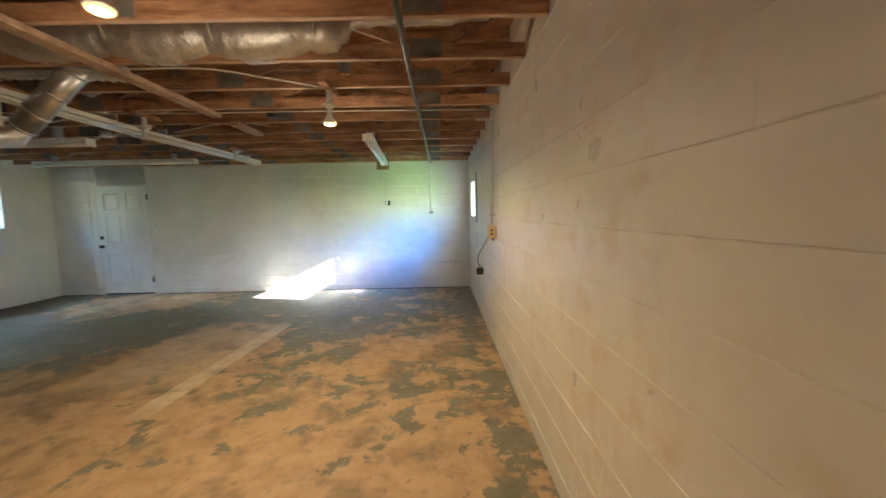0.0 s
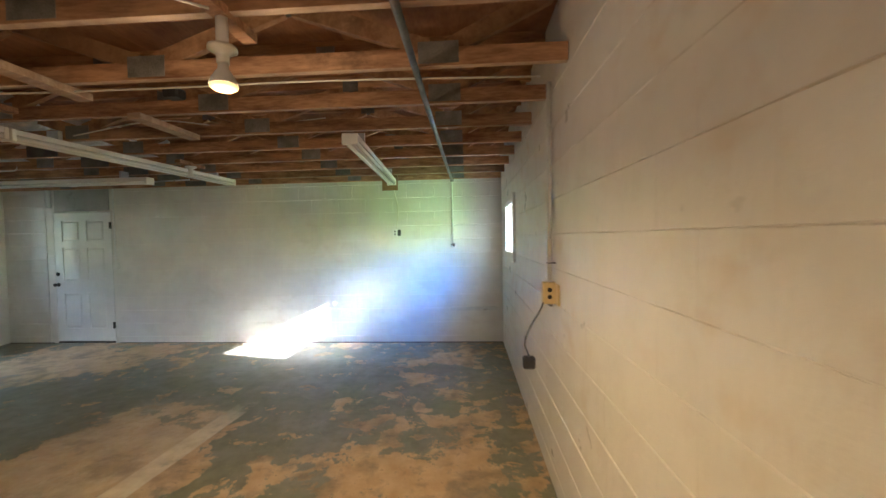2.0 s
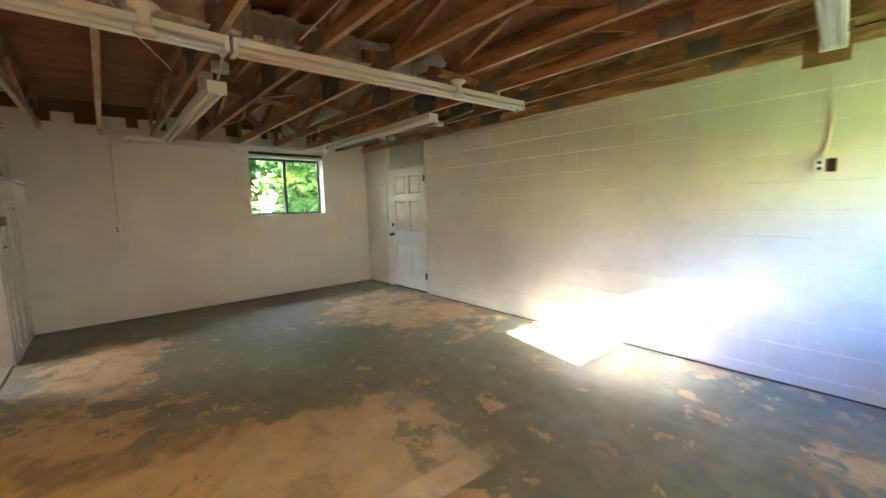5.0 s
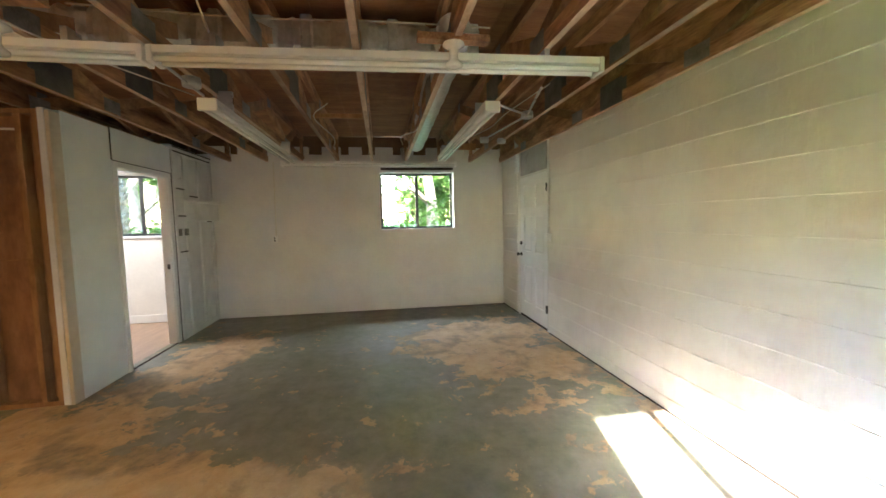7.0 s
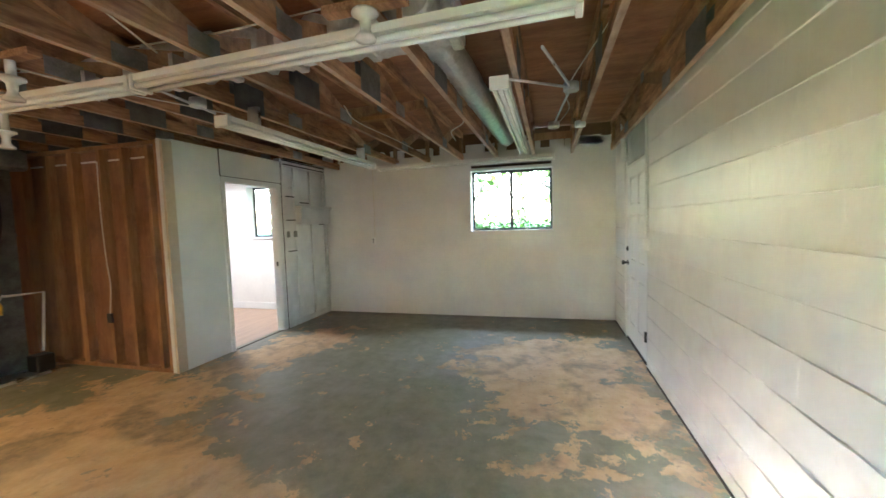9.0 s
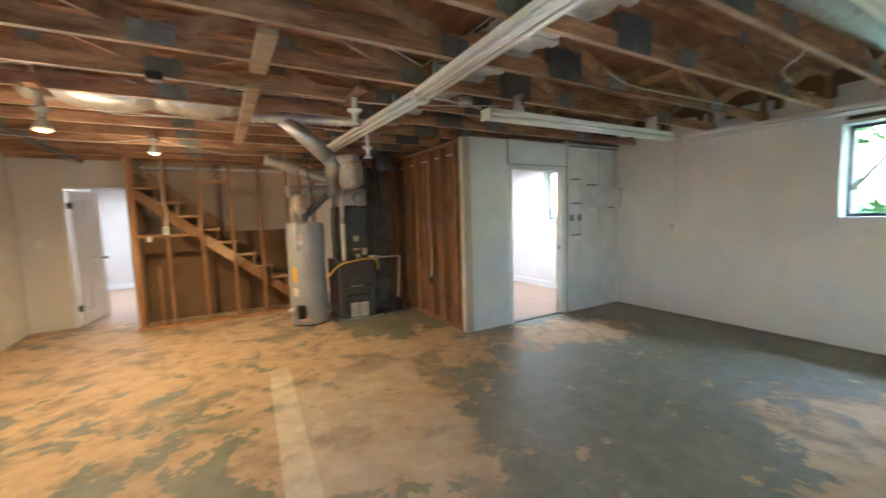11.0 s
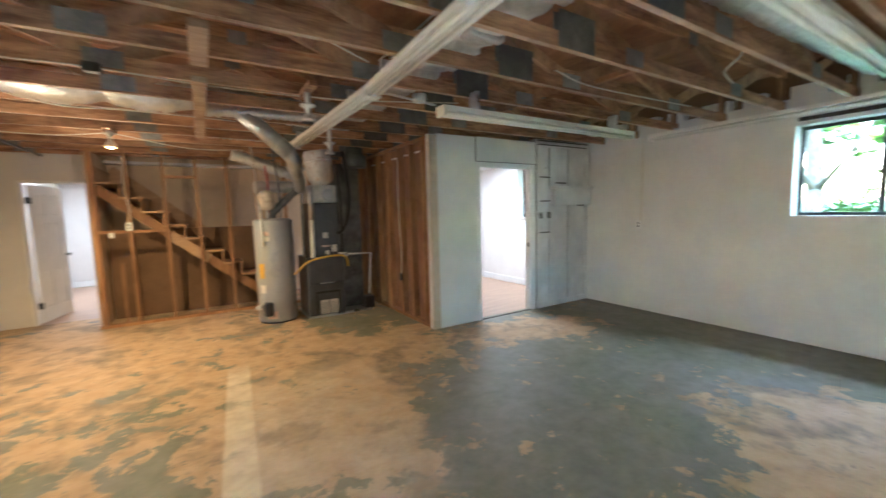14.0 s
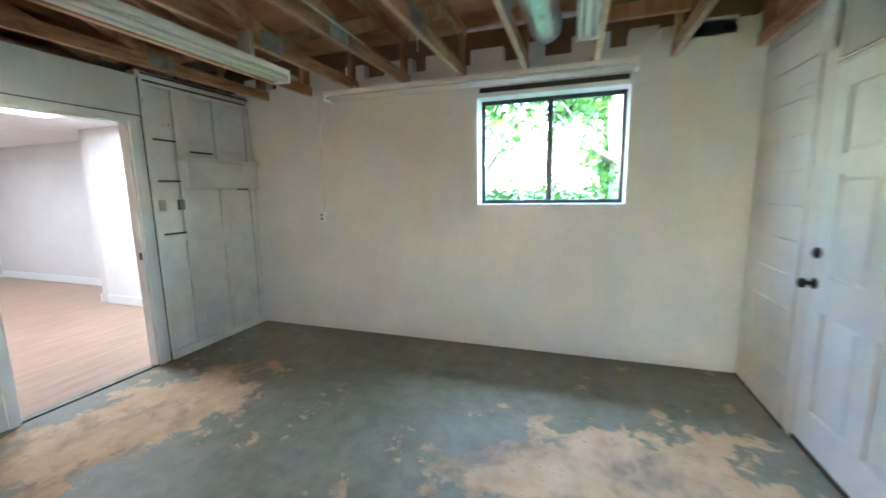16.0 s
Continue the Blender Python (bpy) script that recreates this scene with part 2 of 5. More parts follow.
ROOM_PAINT = material("pale_room_paint", (0.62, 0.6, 0.58), (0.68, 0.66, 0.64), 0.6, 2, 0.05, 30)
CEIL_WHITE = material("white_ceiling", (0.74, 0.73, 0.72), (0.8, 0.79, 0.78), 0.8, 3, 0.2, 80)
GRASS = material("grass", (0.03, 0.065, 0.012), (0.06, 0.11, 0.022), 0.9, 1.5, 0.5, 40, relief=0.05)
BARK = material("bark", (0.12, 0.09, 0.06), (0.28, 0.23, 0.18), 0.9, 6, 0.8, 30, stretch=(3, 3, 1), relief=0.02)
LEAF = material("leaf", (0.05, 0.11, 0.015), (0.1, 0.19, 0.04), 0.55, 2, 0.0)
DARK_GAP = material("dark_gap_grime", (0.03, 0.02, 0.015), (0.06, 0.045, 0.035), 0.9, 6, 0.2)
BULB_GLOW = glow("lit_bulb_glass", (1.0, 0.58, 0.2), 0.045, (0.3, 0.17, 0.06))
PANEL_GLOW = glow("lit_panel", (1.0, 0.98, 0.95), 0.12)


def glass_material():
    m = bpy.data.materials.new("window_glass")
    m.use_nodes = True
    b = m.node_tree.nodes["Principled BSDF"]
    b.inputs["Base Color"].default_value = (1, 1, 1, 1)
    b.inputs["Roughness"].default_value, b.inputs["IOR"].default_value = 0.0, 1.1
    b.inputs["Transmission Weight"].default_value = 1.0
    return m


GLASS = glass_material()

# worn paint on the slab: bias blobs (x, y, radius x, radius y, weight); positive means bare concrete
BLOBS = (
    (-0.6, 2.0, 1.6, 2.4, 0.11), (-1.3, 0.6, 2.4, 1.4, 0.12), (-0.2, 4.6, 0.9, 1.3, 0.1), (-2.9, 2.9, 1.1, 0.9, 0.12),
    (-2.55, 4.6, 0.7, 0.7, 0.24), (-4.9, 6.9, 1.3, 0.7, 0.2), (-5.3, 3.8, 0.9, 0.4, 0.2), (-3.6, 6.4, 0.8, 0.5, 0.03),
    (-5.2, 6.3, 0.6, 0.6, 0.1), (-3.2, 3.2, 0.7, 0.45, 0.12), (-4.4, 5.0, 1.4, 1.0, -0.07), (-3.3, 6.2, 1.3, 0.7, -0.07), (-6.5, 5.4, 0.6, 1.8, -0.2), (-1.2, 5.9, 1.4, 0.9, -0.05),
    (-0.3, 6.9, 0.8, 0.4, 0.08), (-3.1, 3.9, 0.25, 0.5, 0.09), (-3.9, 3.5, 0.35, 0.2, 0.09), (-4.1, 4.3, 0.4, 0.15, 0.06), (-3.4, 4.6, 0.3, 0.2, -0.12), (-4.6, 3.45, 0.5, 0.25, 0.1), (-3.6, 2.0, 0.8, 0.8, -0.08), (-0.3, 3.4, 0.5, 0.4, -0.1), (-1.0, 4.9, 0.5, 0.4, -0.08),
)


def floor_material():
    m = bpy.data.materials.new("worn_painted_slab")
    m.use_nodes = True
    n, l = m.node_tree.nodes, m.node_tree.links
    b = n["Principled BSDF"]
    tc = n.new("ShaderNodeTexCoord")
    sep = n.new("ShaderNodeSeparateXYZ")
    l.new(tc.outputs["Object"], sep.inputs[0])

    def maths(op, a, c=None, d=None, clamp=False):
        q = n.new("ShaderNodeMath")
        q.operation, q.use_clamp = op, clamp
        for k, v in enumerate((a, c, d)):
            if v is None:
                continue
            if isinstance(v, (int, float)):
                q.inputs[k].default_value = v
            else:
                l.new(v, q.inputs[k])
        return q.outputs[0]

    def noise_tex(scale, detail, rough=0.6, dist=0.0):
        q = n.new("ShaderNodeTexNoise")
        q.inputs["Scale"].default_value, q.inputs["Detail"].default_value = scale, detail
        q.inputs["Roughness"].default_value, q.inputs["Distortion"].default_value = rough, dist
        l.new(tc.outputs["Object"], q.inputs[0])
        return q.outputs[0]

    def rng(v, a, c, lo=0.0, hi=1.0):
        q = n.new("ShaderNodeMapRange")
        q.inputs[1].default_value, q.inputs[2].default_value, q.inputs[3].default_value, q.inputs[4].default_value = a, c, lo, hi
        l.new(v, q.inputs[0])
        return q.outputs[0]

    def blend(f, a, c):
        q = n.new("ShaderNodeMix")
        q.data_type = "RGBA"
        l.new(f, q.inputs[0])
        for k, v in ((6, a), (7, c)):
            if isinstance(v, tuple):
                q.inputs[k].default_value = (*v, 1)
            else:
                l.new(v, q.inputs[k])
        return q.outputs[2]

    bias = None
    for x, y, rx, ry, w in BLOBS:
        dx = maths("MULTIPLY", maths("SUBTRACT", sep.outputs[0], x), 1 / rx)
        dy = maths("MULTIPLY", maths("SUBTRACT", sep.outputs[1], y), 1 / ry)
        r2 = maths("MULTIPLY_ADD", dx, dx, maths("MULTIPLY", dy, dy))
        g = maths("MULTIPLY", maths("POWER", 2.718, maths("MULTIPLY", r2, -1.0)), w)
        bias = g if bias is None else maths("ADD", bias, g)
    big = noise_tex(1.1, 3, 0.5, 0.4)
    mid = noise_tex(3.0, 9, 0.66, 0.25)
    fine = noise_tex(60, 4, 0.6)
    mottling = noise_tex(7, 6, 0.65)
    field = maths("ADD", maths("MULTIPLY_ADD", mid, 0.75, maths("MULTIPLY", big, 0.25)), bias)
    islands = rng(maths("MULTIPLY_ADD", bias, 0.35, noise_tex(3.6, 8, 0.7, 0.2)), 0.597, 0.607)
    bare = maths("MAXIMUM", rng(field, 0.548, 0.566), islands)
    edge = rng(field, 0.545, 0.57)
    fresh = blend(rng(mottling, 0.35, 0.7), (0.19, 0.185, 0.15), (0.275, 0.27, 0.225))
    tint = rng(noise_tex(0.7, 2), 0.4, 0.6)
    fresh = blend(tint, fresh, blend(rng(mottling, 0.3, 0.7), (0.16, 0.165, 0.115), (0.235, 0.24, 0.165)))
    fresh = blend(rng(noise_tex(2.6, 9, 0.72, 0.5), 0.5, 0.72, 0.0, 0.9), fresh, (0.29, 0.275, 0.225))
    fresh = blend(rng(noise_tex(17, 5, 0.7), 0.6, 0.7, 0.0, 0.5), fresh, (0.3, 0.26, 0.19))
    concrete = blend(rng(mottling, 0.3, 0.7), (0.46, 0.31, 0.18), (0.63, 0.46, 0.29))
    half_worn = blend(rng(noise_tex(9, 7, 0.7), 0.4, 0.62), (0.2, 0.17, 0.13), (0.38, 0.29, 0.19))
    concrete = blend(rng(noise_tex(1.9, 6, 0.6, 0.3), 0.5, 0.6, 0.0, 0.8), concrete, half_worn)
    concrete = blend(rng(noise_tex(14, 5, 0.7), 0.6, 0.72), concrete, (0.24, 0.18, 0.13))
    colour = blend(bare, fresh, concrete)
    # thin grey paint left on the bare parts
    film = maths("MULTIPLY", rng(noise_tex(5, 8, 0.7), 0.55, 0.62), 0.4)
    colour = blend(maths("MULTIPLY", film, bare), colour, (0.2, 0.19, 0.16))
    # a smooth pale fill west of the trench
    side = rng(maths("ADD", maths("MULTIPLY_ADD", sep.outputs[1], -0.065, sep.outputs[0]), maths("MULTIPLY", mid, 0.5)), -3.2, -2.9)
    side = maths("MULTIPLY", side, maths("LESS_THAN", maths("MULTIPLY_ADD", sep.outputs[1], -0.065, sep.outputs[0]), -2.25))
    side = maths("MULTIPLY", side, maths("MULTIPLY", rng(sep.outputs[1], 3.3, 3.8), rng(sep.outputs[1], 5.6, 5.2)))
    colour = blend(maths("MULTIPLY", side, rng(mid, 0.42, 0.56, 0.25, 0.85)), colour, blend(rng(noise_tex(4, 7, 0.7), 0.35, 0.65), (0.48, 0.38, 0.26), (0.68, 0.57, 0.42)))
    # a filled trench
    trench = maths("MULTIPLY", rng(maths("ABSOLUTE", maths("ADD", maths("MULTIPLY_ADD", sep.outputs[1], -0.065, sep.outputs[0]), maths("MULTIPLY_ADD", mid, 0.03, 2.24))), 0.085, 0.1, 1.0, 0.0), rng(sep.outputs[1], 2.9, 3.2))
    trench = maths("MULTIPLY", trench, rng(maths("MULTIPLY_ADD", mid, 1.2, sep.outputs[1]), 5.7, 6.0, 1.0, 0.0))
    colour = blend(maths("MULTIPLY", trench, rng(mid, 0.38, 0.5, 0.55, 1.0)), colour, blend(rng(mottling, 0.35, 0.65), (0.6, 0.5, 0.37), (0.76, 0.67, 0.52)))
    # darker brown towards the west wall
    west_strip = maths("MULTIPLY", rng(maths("ADD", sep.outputs[0], maths("MULTIPLY", mid, 0.5)), -6.5, -6.85), 0.75)
    colour = blend(west_strip, colour, (0.12, 0.1, 0.085))
    speck = rng(noise_tex(26, 2), 0.73, 0.76)
    colour = blend(maths("MULTIPLY", speck, 0.6), colour, (0.5, 0.45, 0.36))
    l.new(colour, b.inputs["Base Color"])
    b.inputs["Specular IOR Level"].default_value = 0.35
    l.new(rng(bare, 0, 1, 0.55, 0.78), b.inputs["Roughness"])
    bp = n.new("ShaderNodeBump")
    bp.inputs["Strength"].default_value, bp.inputs["Distance"].default_value = 0.5, 0.004
    l.new(maths("ADD", maths("MULTIPLY", fine, 0.5), maths("MULTIPLY", edge, -1.0)), bp.inputs["Height"])
    l.new(bp.outputs[0], b.inputs["Normal"])
    return m


FLOOR = floor_material()


# ---- mesh helpers ----
def box(bm, x0, x1, y0, y1, z0, z1, bevel=0.0):
    x0, x1, y0, y1, z0, z1 = min(x0, x1), max(x0, x1), min(y0, y1), max(y0, y1), min(z0, z1), max(z0, z1)
    if bevel <= 0:
        vs = [bm.verts.new((x, y, z)) for x in (x0, x1) for y in (y0, y1) for z in (z0, z1)]
        for f in ((0, 1, 3, 2), (4, 6, 7, 5), (0, 4, 5, 1), (2, 3, 7, 6), (0, 2, 6, 4), (1, 5, 7, 3)):
            bm.faces.new([vs[i] for i in f])
        return vs
    c = min(bevel, (x1 - x0) * 0.45, (y1 - y0) * 0.45, (z1 - z0) * 0.45)
    r = bmesh.ops.create_cube(bm, size=1.0)
    for v in r["verts"]:
        v.co = Vector(((x0, x1)[v.co.x > 0], (y0, y1)[v.co.y > 0], (z0, z1)[v.co.z > 0]))
    edges = {e for v in r["verts"] for e in v.link_edges}
    bmesh.ops.bevel(bm, geom=list(edges), offset=c, segments=1, affect="EDGES")


def beam(bm, a, c, w, d, up=(0, 1, 0)):
    """A board from a to c, w across in the plane square to up and d along up."""
    a, c, up = Vector(a), Vector(c), Vector(up).normalized()
    along = (c - a).normalized()
    side = along.cross(up).normalized()
    vs = [bm.verts.new(p + side * (w / 2) * i + up * (d / 2) * j) for p in (a, c) for i, j in ((-1, -1), (1, -1), (1, 1), (-1, 1))]
    for f in ((0, 1, 2, 3), (7, 6, 5, 4), (0, 4, 5, 1), (1, 5, 6, 2), (2, 6, 7, 3), (3, 7, 4, 0)):
        bm.faces.new([vs[i] for i in f])


def sweep(bm, points, radius, sides=8, rings=None, caps=True):
    """A round tube through the points; rings may give a radius for each point."""
    pts = [Vector(p) for p in points]
    rows, ref = [], None
    for i, p in enumerate(pts):
        d = (pts[min(i + 1, len(pts) - 1)] - pts[max(i - 1, 0)]).normalized()
        if ref is None:
            ref = d.orthogonal().normalized()
        ref = (ref - d * ref.dot(d)).normalized()
        other = d.cross(ref)
        r = rings[i] if rings else radius
        rows.append([bm.verts.new(p + (ref * math.cos(a) + other * math.sin(a)) * r) for a in [2 * math.pi * k / sides for k in range(sides)]])
    for a, c in zip(rows, rows[1:]):
        for k in range(sides):
            bm.faces.new((a[k], a[(k + 1) % sides], c[(k + 1) % sides], c[k])).smooth = True
    if caps:
        bm.faces.new(rows[0][::-1]), bm.faces.new(rows[-1])


def smooth_path(points, steps=6):
    pts = [Vector(p) for p in points]
    pts = [pts[0] * 2 - pts[1]] + pts + [pts[-1] * 2 - pts[-2]]
    out = []
    for p0, p1, p2, p3 in zip(pts, pts[1:], pts[2:], pts[3:]):
        for k in range(steps):
            t = k / steps
            out.append(0.5 * ((2 * p1) + (p2 - p0) * t + (2 * p0 - 5 * p1 + 4 * p2 - p3) * t * t + (3 * p1 - p0 - 3 * p2 + p3) * t ** 3))
    return out + [pts[-2]]


def part(name, bm, mat, parent=None, label=""):
    me = bpy.data.meshes.new(name)
    bmesh.ops.recalc_face_normals(bm, faces=bm.faces)
    bm.to_mesh(me)
    bm.free()
    me.materials.append(mat)
    ob = new(name, me)
    ob.parent = parent
    if label:
        tagged(ob, label)
    return ob


def boxes(name, mat, parent, *spans, bevel=0.0, label=""):
    bm = bmesh.new()
    for s in spans:
        box(bm, *s, bevel=bevel)
    return part(name, bm, mat, parent, label)


def tube(name, mat, parent, points, radius, sides=8, label="", curved=False, rings=None):
    bm = bmesh.new()
    sweep(bm, smooth_path(points) if curved else points, radius, sides, rings)
    return part(name, bm, mat, parent, label)


def thing(name, label, category, at=(0, 0, 0), group=""):
    ob = new(name)
    ob.location = at
    ob.empty_display_size = 0.1
    return tagged(ob, label, category, group)


def lathe(name, mat, parent, centre, profile, sides=20, label="", axis="z"):
    """A turned shape: profile rows (radius, height)."""
    pts = []
    for r, hgt in profile:
        off = {"z": (0, 0, hgt), "x": (hgt, 0, 0), "y": (0, hgt, 0)}[axis]
        pts.append(Vector(centre) + Vector(off))
    bm = bmesh.new()
    rows = []
    for (r, hgt), p in zip(profile, pts):
        row = []
        for k in range(sides):
            a = 2 * math.pi * k / sides
            c, s = math.cos(a) * r, math.sin(a) * r
            row.append(bm.verts.new(p + Vector({"z": (c, s, 0), "x": (0, c, s), "y": (c, 0, s)}[axis])))
        rows.append(row)
    for a, c in zip(rows, rows[1:]):
        for k in range(sides):
            bm.faces.new((a[k], a[(k + 1) % sides], c[(k + 1) % sides], c[k])).smooth = True
    bm.faces.new(rows[0][::-1]), bm.faces.new(rows[-1])
    return part(name, bm, mat, parent, label)


def cells(a0, a1, z0, z1, holes):
    us = sorted({a0, a1, *[v for hl in holes for v in hl[:2]]})
    zs = sorted({z0, z1, *[v for hl in holes for v in hl[2:]]})
    for u0, u1 in zip(us, us[1:]):
        for w0, w1 in zip(zs, zs[1:]):
            um, wm = (u0 + u1) / 2, (w0 + w1) / 2
            if not any(hl[0] < um < hl[1] and hl[2] < wm < hl[3] for hl in holes):
                yield u0, u1, w0, w1


def wall(name, mat, axis, p0, p1, a0, a1, z0, z1, holes=(), label=""):
    """A wall with openings: it fills p0..p1 on its axis, and a0..a1 along the other."""
    bm = bmesh.new()
    for u0, u1, w0, w1 in cells(a0, a1, z0, z1, holes):
        if axis == "y":
            box(bm, u0, u1, p0, p1, w0, w1)
        else:
            box(bm, p0, p1, u0, u1, w0, w1)
    bmesh.ops.remove_doubles(bm, verts=bm.verts, dist=1e-5)
    return tagged(part(name, bm, mat), label, kind="structure")


# ---- structure ----
XE, YN, XW, YS = 0.71, 7.645, -7.05, 3.08
DECK = 2.80
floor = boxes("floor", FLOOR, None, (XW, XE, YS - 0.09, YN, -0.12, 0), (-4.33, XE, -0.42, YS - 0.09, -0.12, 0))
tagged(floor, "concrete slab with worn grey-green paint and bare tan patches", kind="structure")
boxes("floor", LAMINATE, None, (-7.75, -4.335, -3.6, YS - 0.092, -0.12, -0.004))["kind"] = "structure"
boxes("floor", LAMINATE, None, (-4.33, XE, -4.25, -0.422, -0.12, -0.004))["kind"] = "structure"
ceiling = boxes("ceiling", PLYWOOD, None, *[(XW + 1.3 * i + 0.002, min(XW + 1.3 * (i + 1), XE + 0.2) - 0.002, -0.9 + 1.22 * j, min(-0.9 + 1.22 * (j + 1), YN + 0.2) - 0.003, DECK, DECK + 0.02) for i in range(6) for j in range(7)],
                (XW - 0.9, XE + 0.3, -4.6, YN + 0.3, DECK + 0.021, DECK + 0.2))
tagged(ceiling, "reddish plywood deck over open trusses", kind="structure")
DOOR_N = (-6.245, -5.275, 0.0, 2.052)
HEAD_N = (-6.2, -5.3, 2.1, 2.44)
WIN_W = (5.60, 6.80, 1.315, 2.225)
WIN_E = (6.10, 7.05, 1.36, 1.92)
WIN_R = (1.50, 2.60, 1.30, 2.20)
DOOR_W = (-5.84, -4.94, 0.0, 2.02)
DOOR_S = (-0.56, 0.21, 0.0, 2.0)
wall_north = wall("wall_north", PAINT_BLOCK, "y", YN + 0.012, YN + 0.2, XW - 0.2, XE + 0.2, -0.12, DECK, [DOOR_N], "painted white concrete block wall")
wall_east = wall("wall_east", PAINT_EAST, "x", XE + 0.012, XE + 0.2, -4.45, YN + 0.012, -0.12, DECK, [WIN_E], "painted cream-white concrete block wall")
wall_west = wall("wall_west", PAINT_WALL, "x", XW - 0.2, XW, 0.42, YN + 0.012, -0.12, 2.50, [WIN_W, WIN_R], "smooth painted white wall with a black-framed window")
bm = bmesh.new()
for i in range(12):
    y0 = YS + i * 0.41
    box(bm, XW - 0.2, XW - 0.002, y0, y0 + (0.2 if i % 2 else 0.28), 2.50, 2.62)
box(bm, XW - 0.2, XW - 0.002, 6.98, YN, 2.50, 2.60)
part("wall_west_top", bm, PAINT_WALL, None, "uneven top course of white blocks")["kind"] = "structure"
boxes("wall_west_back", DARK_BOARD, None, (XW - 0.2, XW - 0.1, 0.3, YN + 0.2, 2.505, DECK))["kind"] = "structure"
wall_sw = wall("wall_southwest", PAINT_OLD, "y", YS - 0.09, YS, XW, -5.94, 0, 2.44, [], "patched old white panelled wall")
wall_w2 = wall("wall_partition", BEAD, "y", YS - 0.09, YS, -5.94, -4.31, 0, 2.385, [(DOOR_W[0], DOOR_W[1], 0, DOOR_W[3])], "thin white partition with a doorway")
wall_s = wall("wall_south", ROOM_PAINT, "y", -0.5, -0.4, -0.62, XE, 0, DECK, [DOOR_S], "white painted wall with an open door")
boxes("wall_stair_back", DRYWALL, None, (-4.33, -0.62, -0.8, -0.72, 0, DECK))["kind"] = "structure"
boxes("wall_stair_side", DRYWALL, None, (-0.66, -0.6, -0.72, 0.33, 0, 2.38))["kind"] = "structure"
boxes("wall_room", ROOM_PAINT, None, (XW - 0.9, -4.3, -3.7, -3.6, 0, DECK), (-7.8, -7.7, -3.6, 0.3, 0, DECK), (-7.8, XW, 0.301, 0.419, 0, DECK), (-4.33, -4.295, -3.6, -0.72, 0, DECK),
      (-4.29, -4.2, -4.35, -0.8, 0, DECK), (-4.2, XE, -4.35, -4.25, 0, DECK))["kind"] = "structure"
boxes("ceiling", CEIL_WHITE, None, (-7.7, -4.34, -3.6, YS - 0.092, 2.30, 2.34), (-4.19, XE, -4.25, -0.502, 2.30, 2.34))["kind"] = "structure"
boxes("baseboard", PAINT_TRIM, None, (XW, XW + 0.015, 0.42, YS - 0.1, 0, 0.12), (-7.7, -7.685, -3.59, 0.28, 0, 0.12), (XW - 0.6, XW + 0.015, 0.28, 0.298, 0, 0.12), (-4.19, XE, -4.248, -4.235, 0, 0.12), bevel=0.004)["kind"] = "structure"


def block_pieces(parent, mat, axis, face, a0, a1, holes, base, phases, d):
    """Blocks of 0.4065 by 0.2035 m, in running bond, cut at the openings; base: height of the first bed joint; d: depth of the joints."""
    cache = {}
    length, course = 0.4065, 0.2035
    for row in range(-1, 14):
        z0, z1 = max(base + row * course, 0.0), min(base + (row + 1) * course, DECK)
        phase = phases[row % 2]
        a = phase + math.floor((a0 - phase) / length) * length
        while a < a1:
            u0, u1 = max(a, a0), min(a + length, a1)
            a += length
            if u1 - u0 < 0.03:
                continue
            for c0, c1, w0, w1 in cells(u0, u1, z0, z1, [(max(hl[0], u0), min(hl[1], u1), max(hl[2], z0), min(hl[3], z1)) for hl in holes
                                                         if hl[0] < u1 and hl[1] > u0 and hl[2] < z1 and hl[3] > z0]):
                L, H = round(c1 - c0, 3), round(w1 - w0, 3)
                if L < 0.02 or H < 0.02:
                    continue
                if (L, H) not in cache:
                    bm = bmesh.new()
                    g, e = 0.0, 0.0005
                    ring0 = [(g, 0.012, g), (L - g, 0.012, g), (L - g, 0.012, H - g * 2), (g, 0.012, H - g * 2)]
                    ring1 = [(g, d, g), (L - g, d, g), (L - g, d, H - g * 2), (g, d, H - g * 2)]
                    ring2 = [(e, 0.0, 0.0045), (L - e, 0.0, 0.0045), (L - e, 0.0, H - 0.0045), (e, 0.0, H - 0.0045)]
                    rows = [[bm.verts.new(p) for p in r] for r in (ring0, ring1, ring2)]
                    for r0, r1 in zip(rows, rows[1:]):
                        for k in range(4):
                            bm.faces.new((r0[k], r0[(k + 1) % 4], r1[(k + 1) % 4], r1[k]))
                    bm.faces.new(rows[2])
                    bmesh.ops.recalc_face_normals(bm, faces=bm.faces)
                    me = bpy.data.meshes.new("block")
                    bm.to_mesh(me)
                    bm.free()
                    me.materials.append(mat)
                    cache[(L, H)] = me
                ob = new("block", cache[(L, H)])
                ob.parent = parent
                j = random.uniform(-0.0005, 0.0007)
                ob.matrix_basis = pose(c0, face + j, w0) if axis == "y" else pose(face + j, c1, w0, 0, 0, -90)


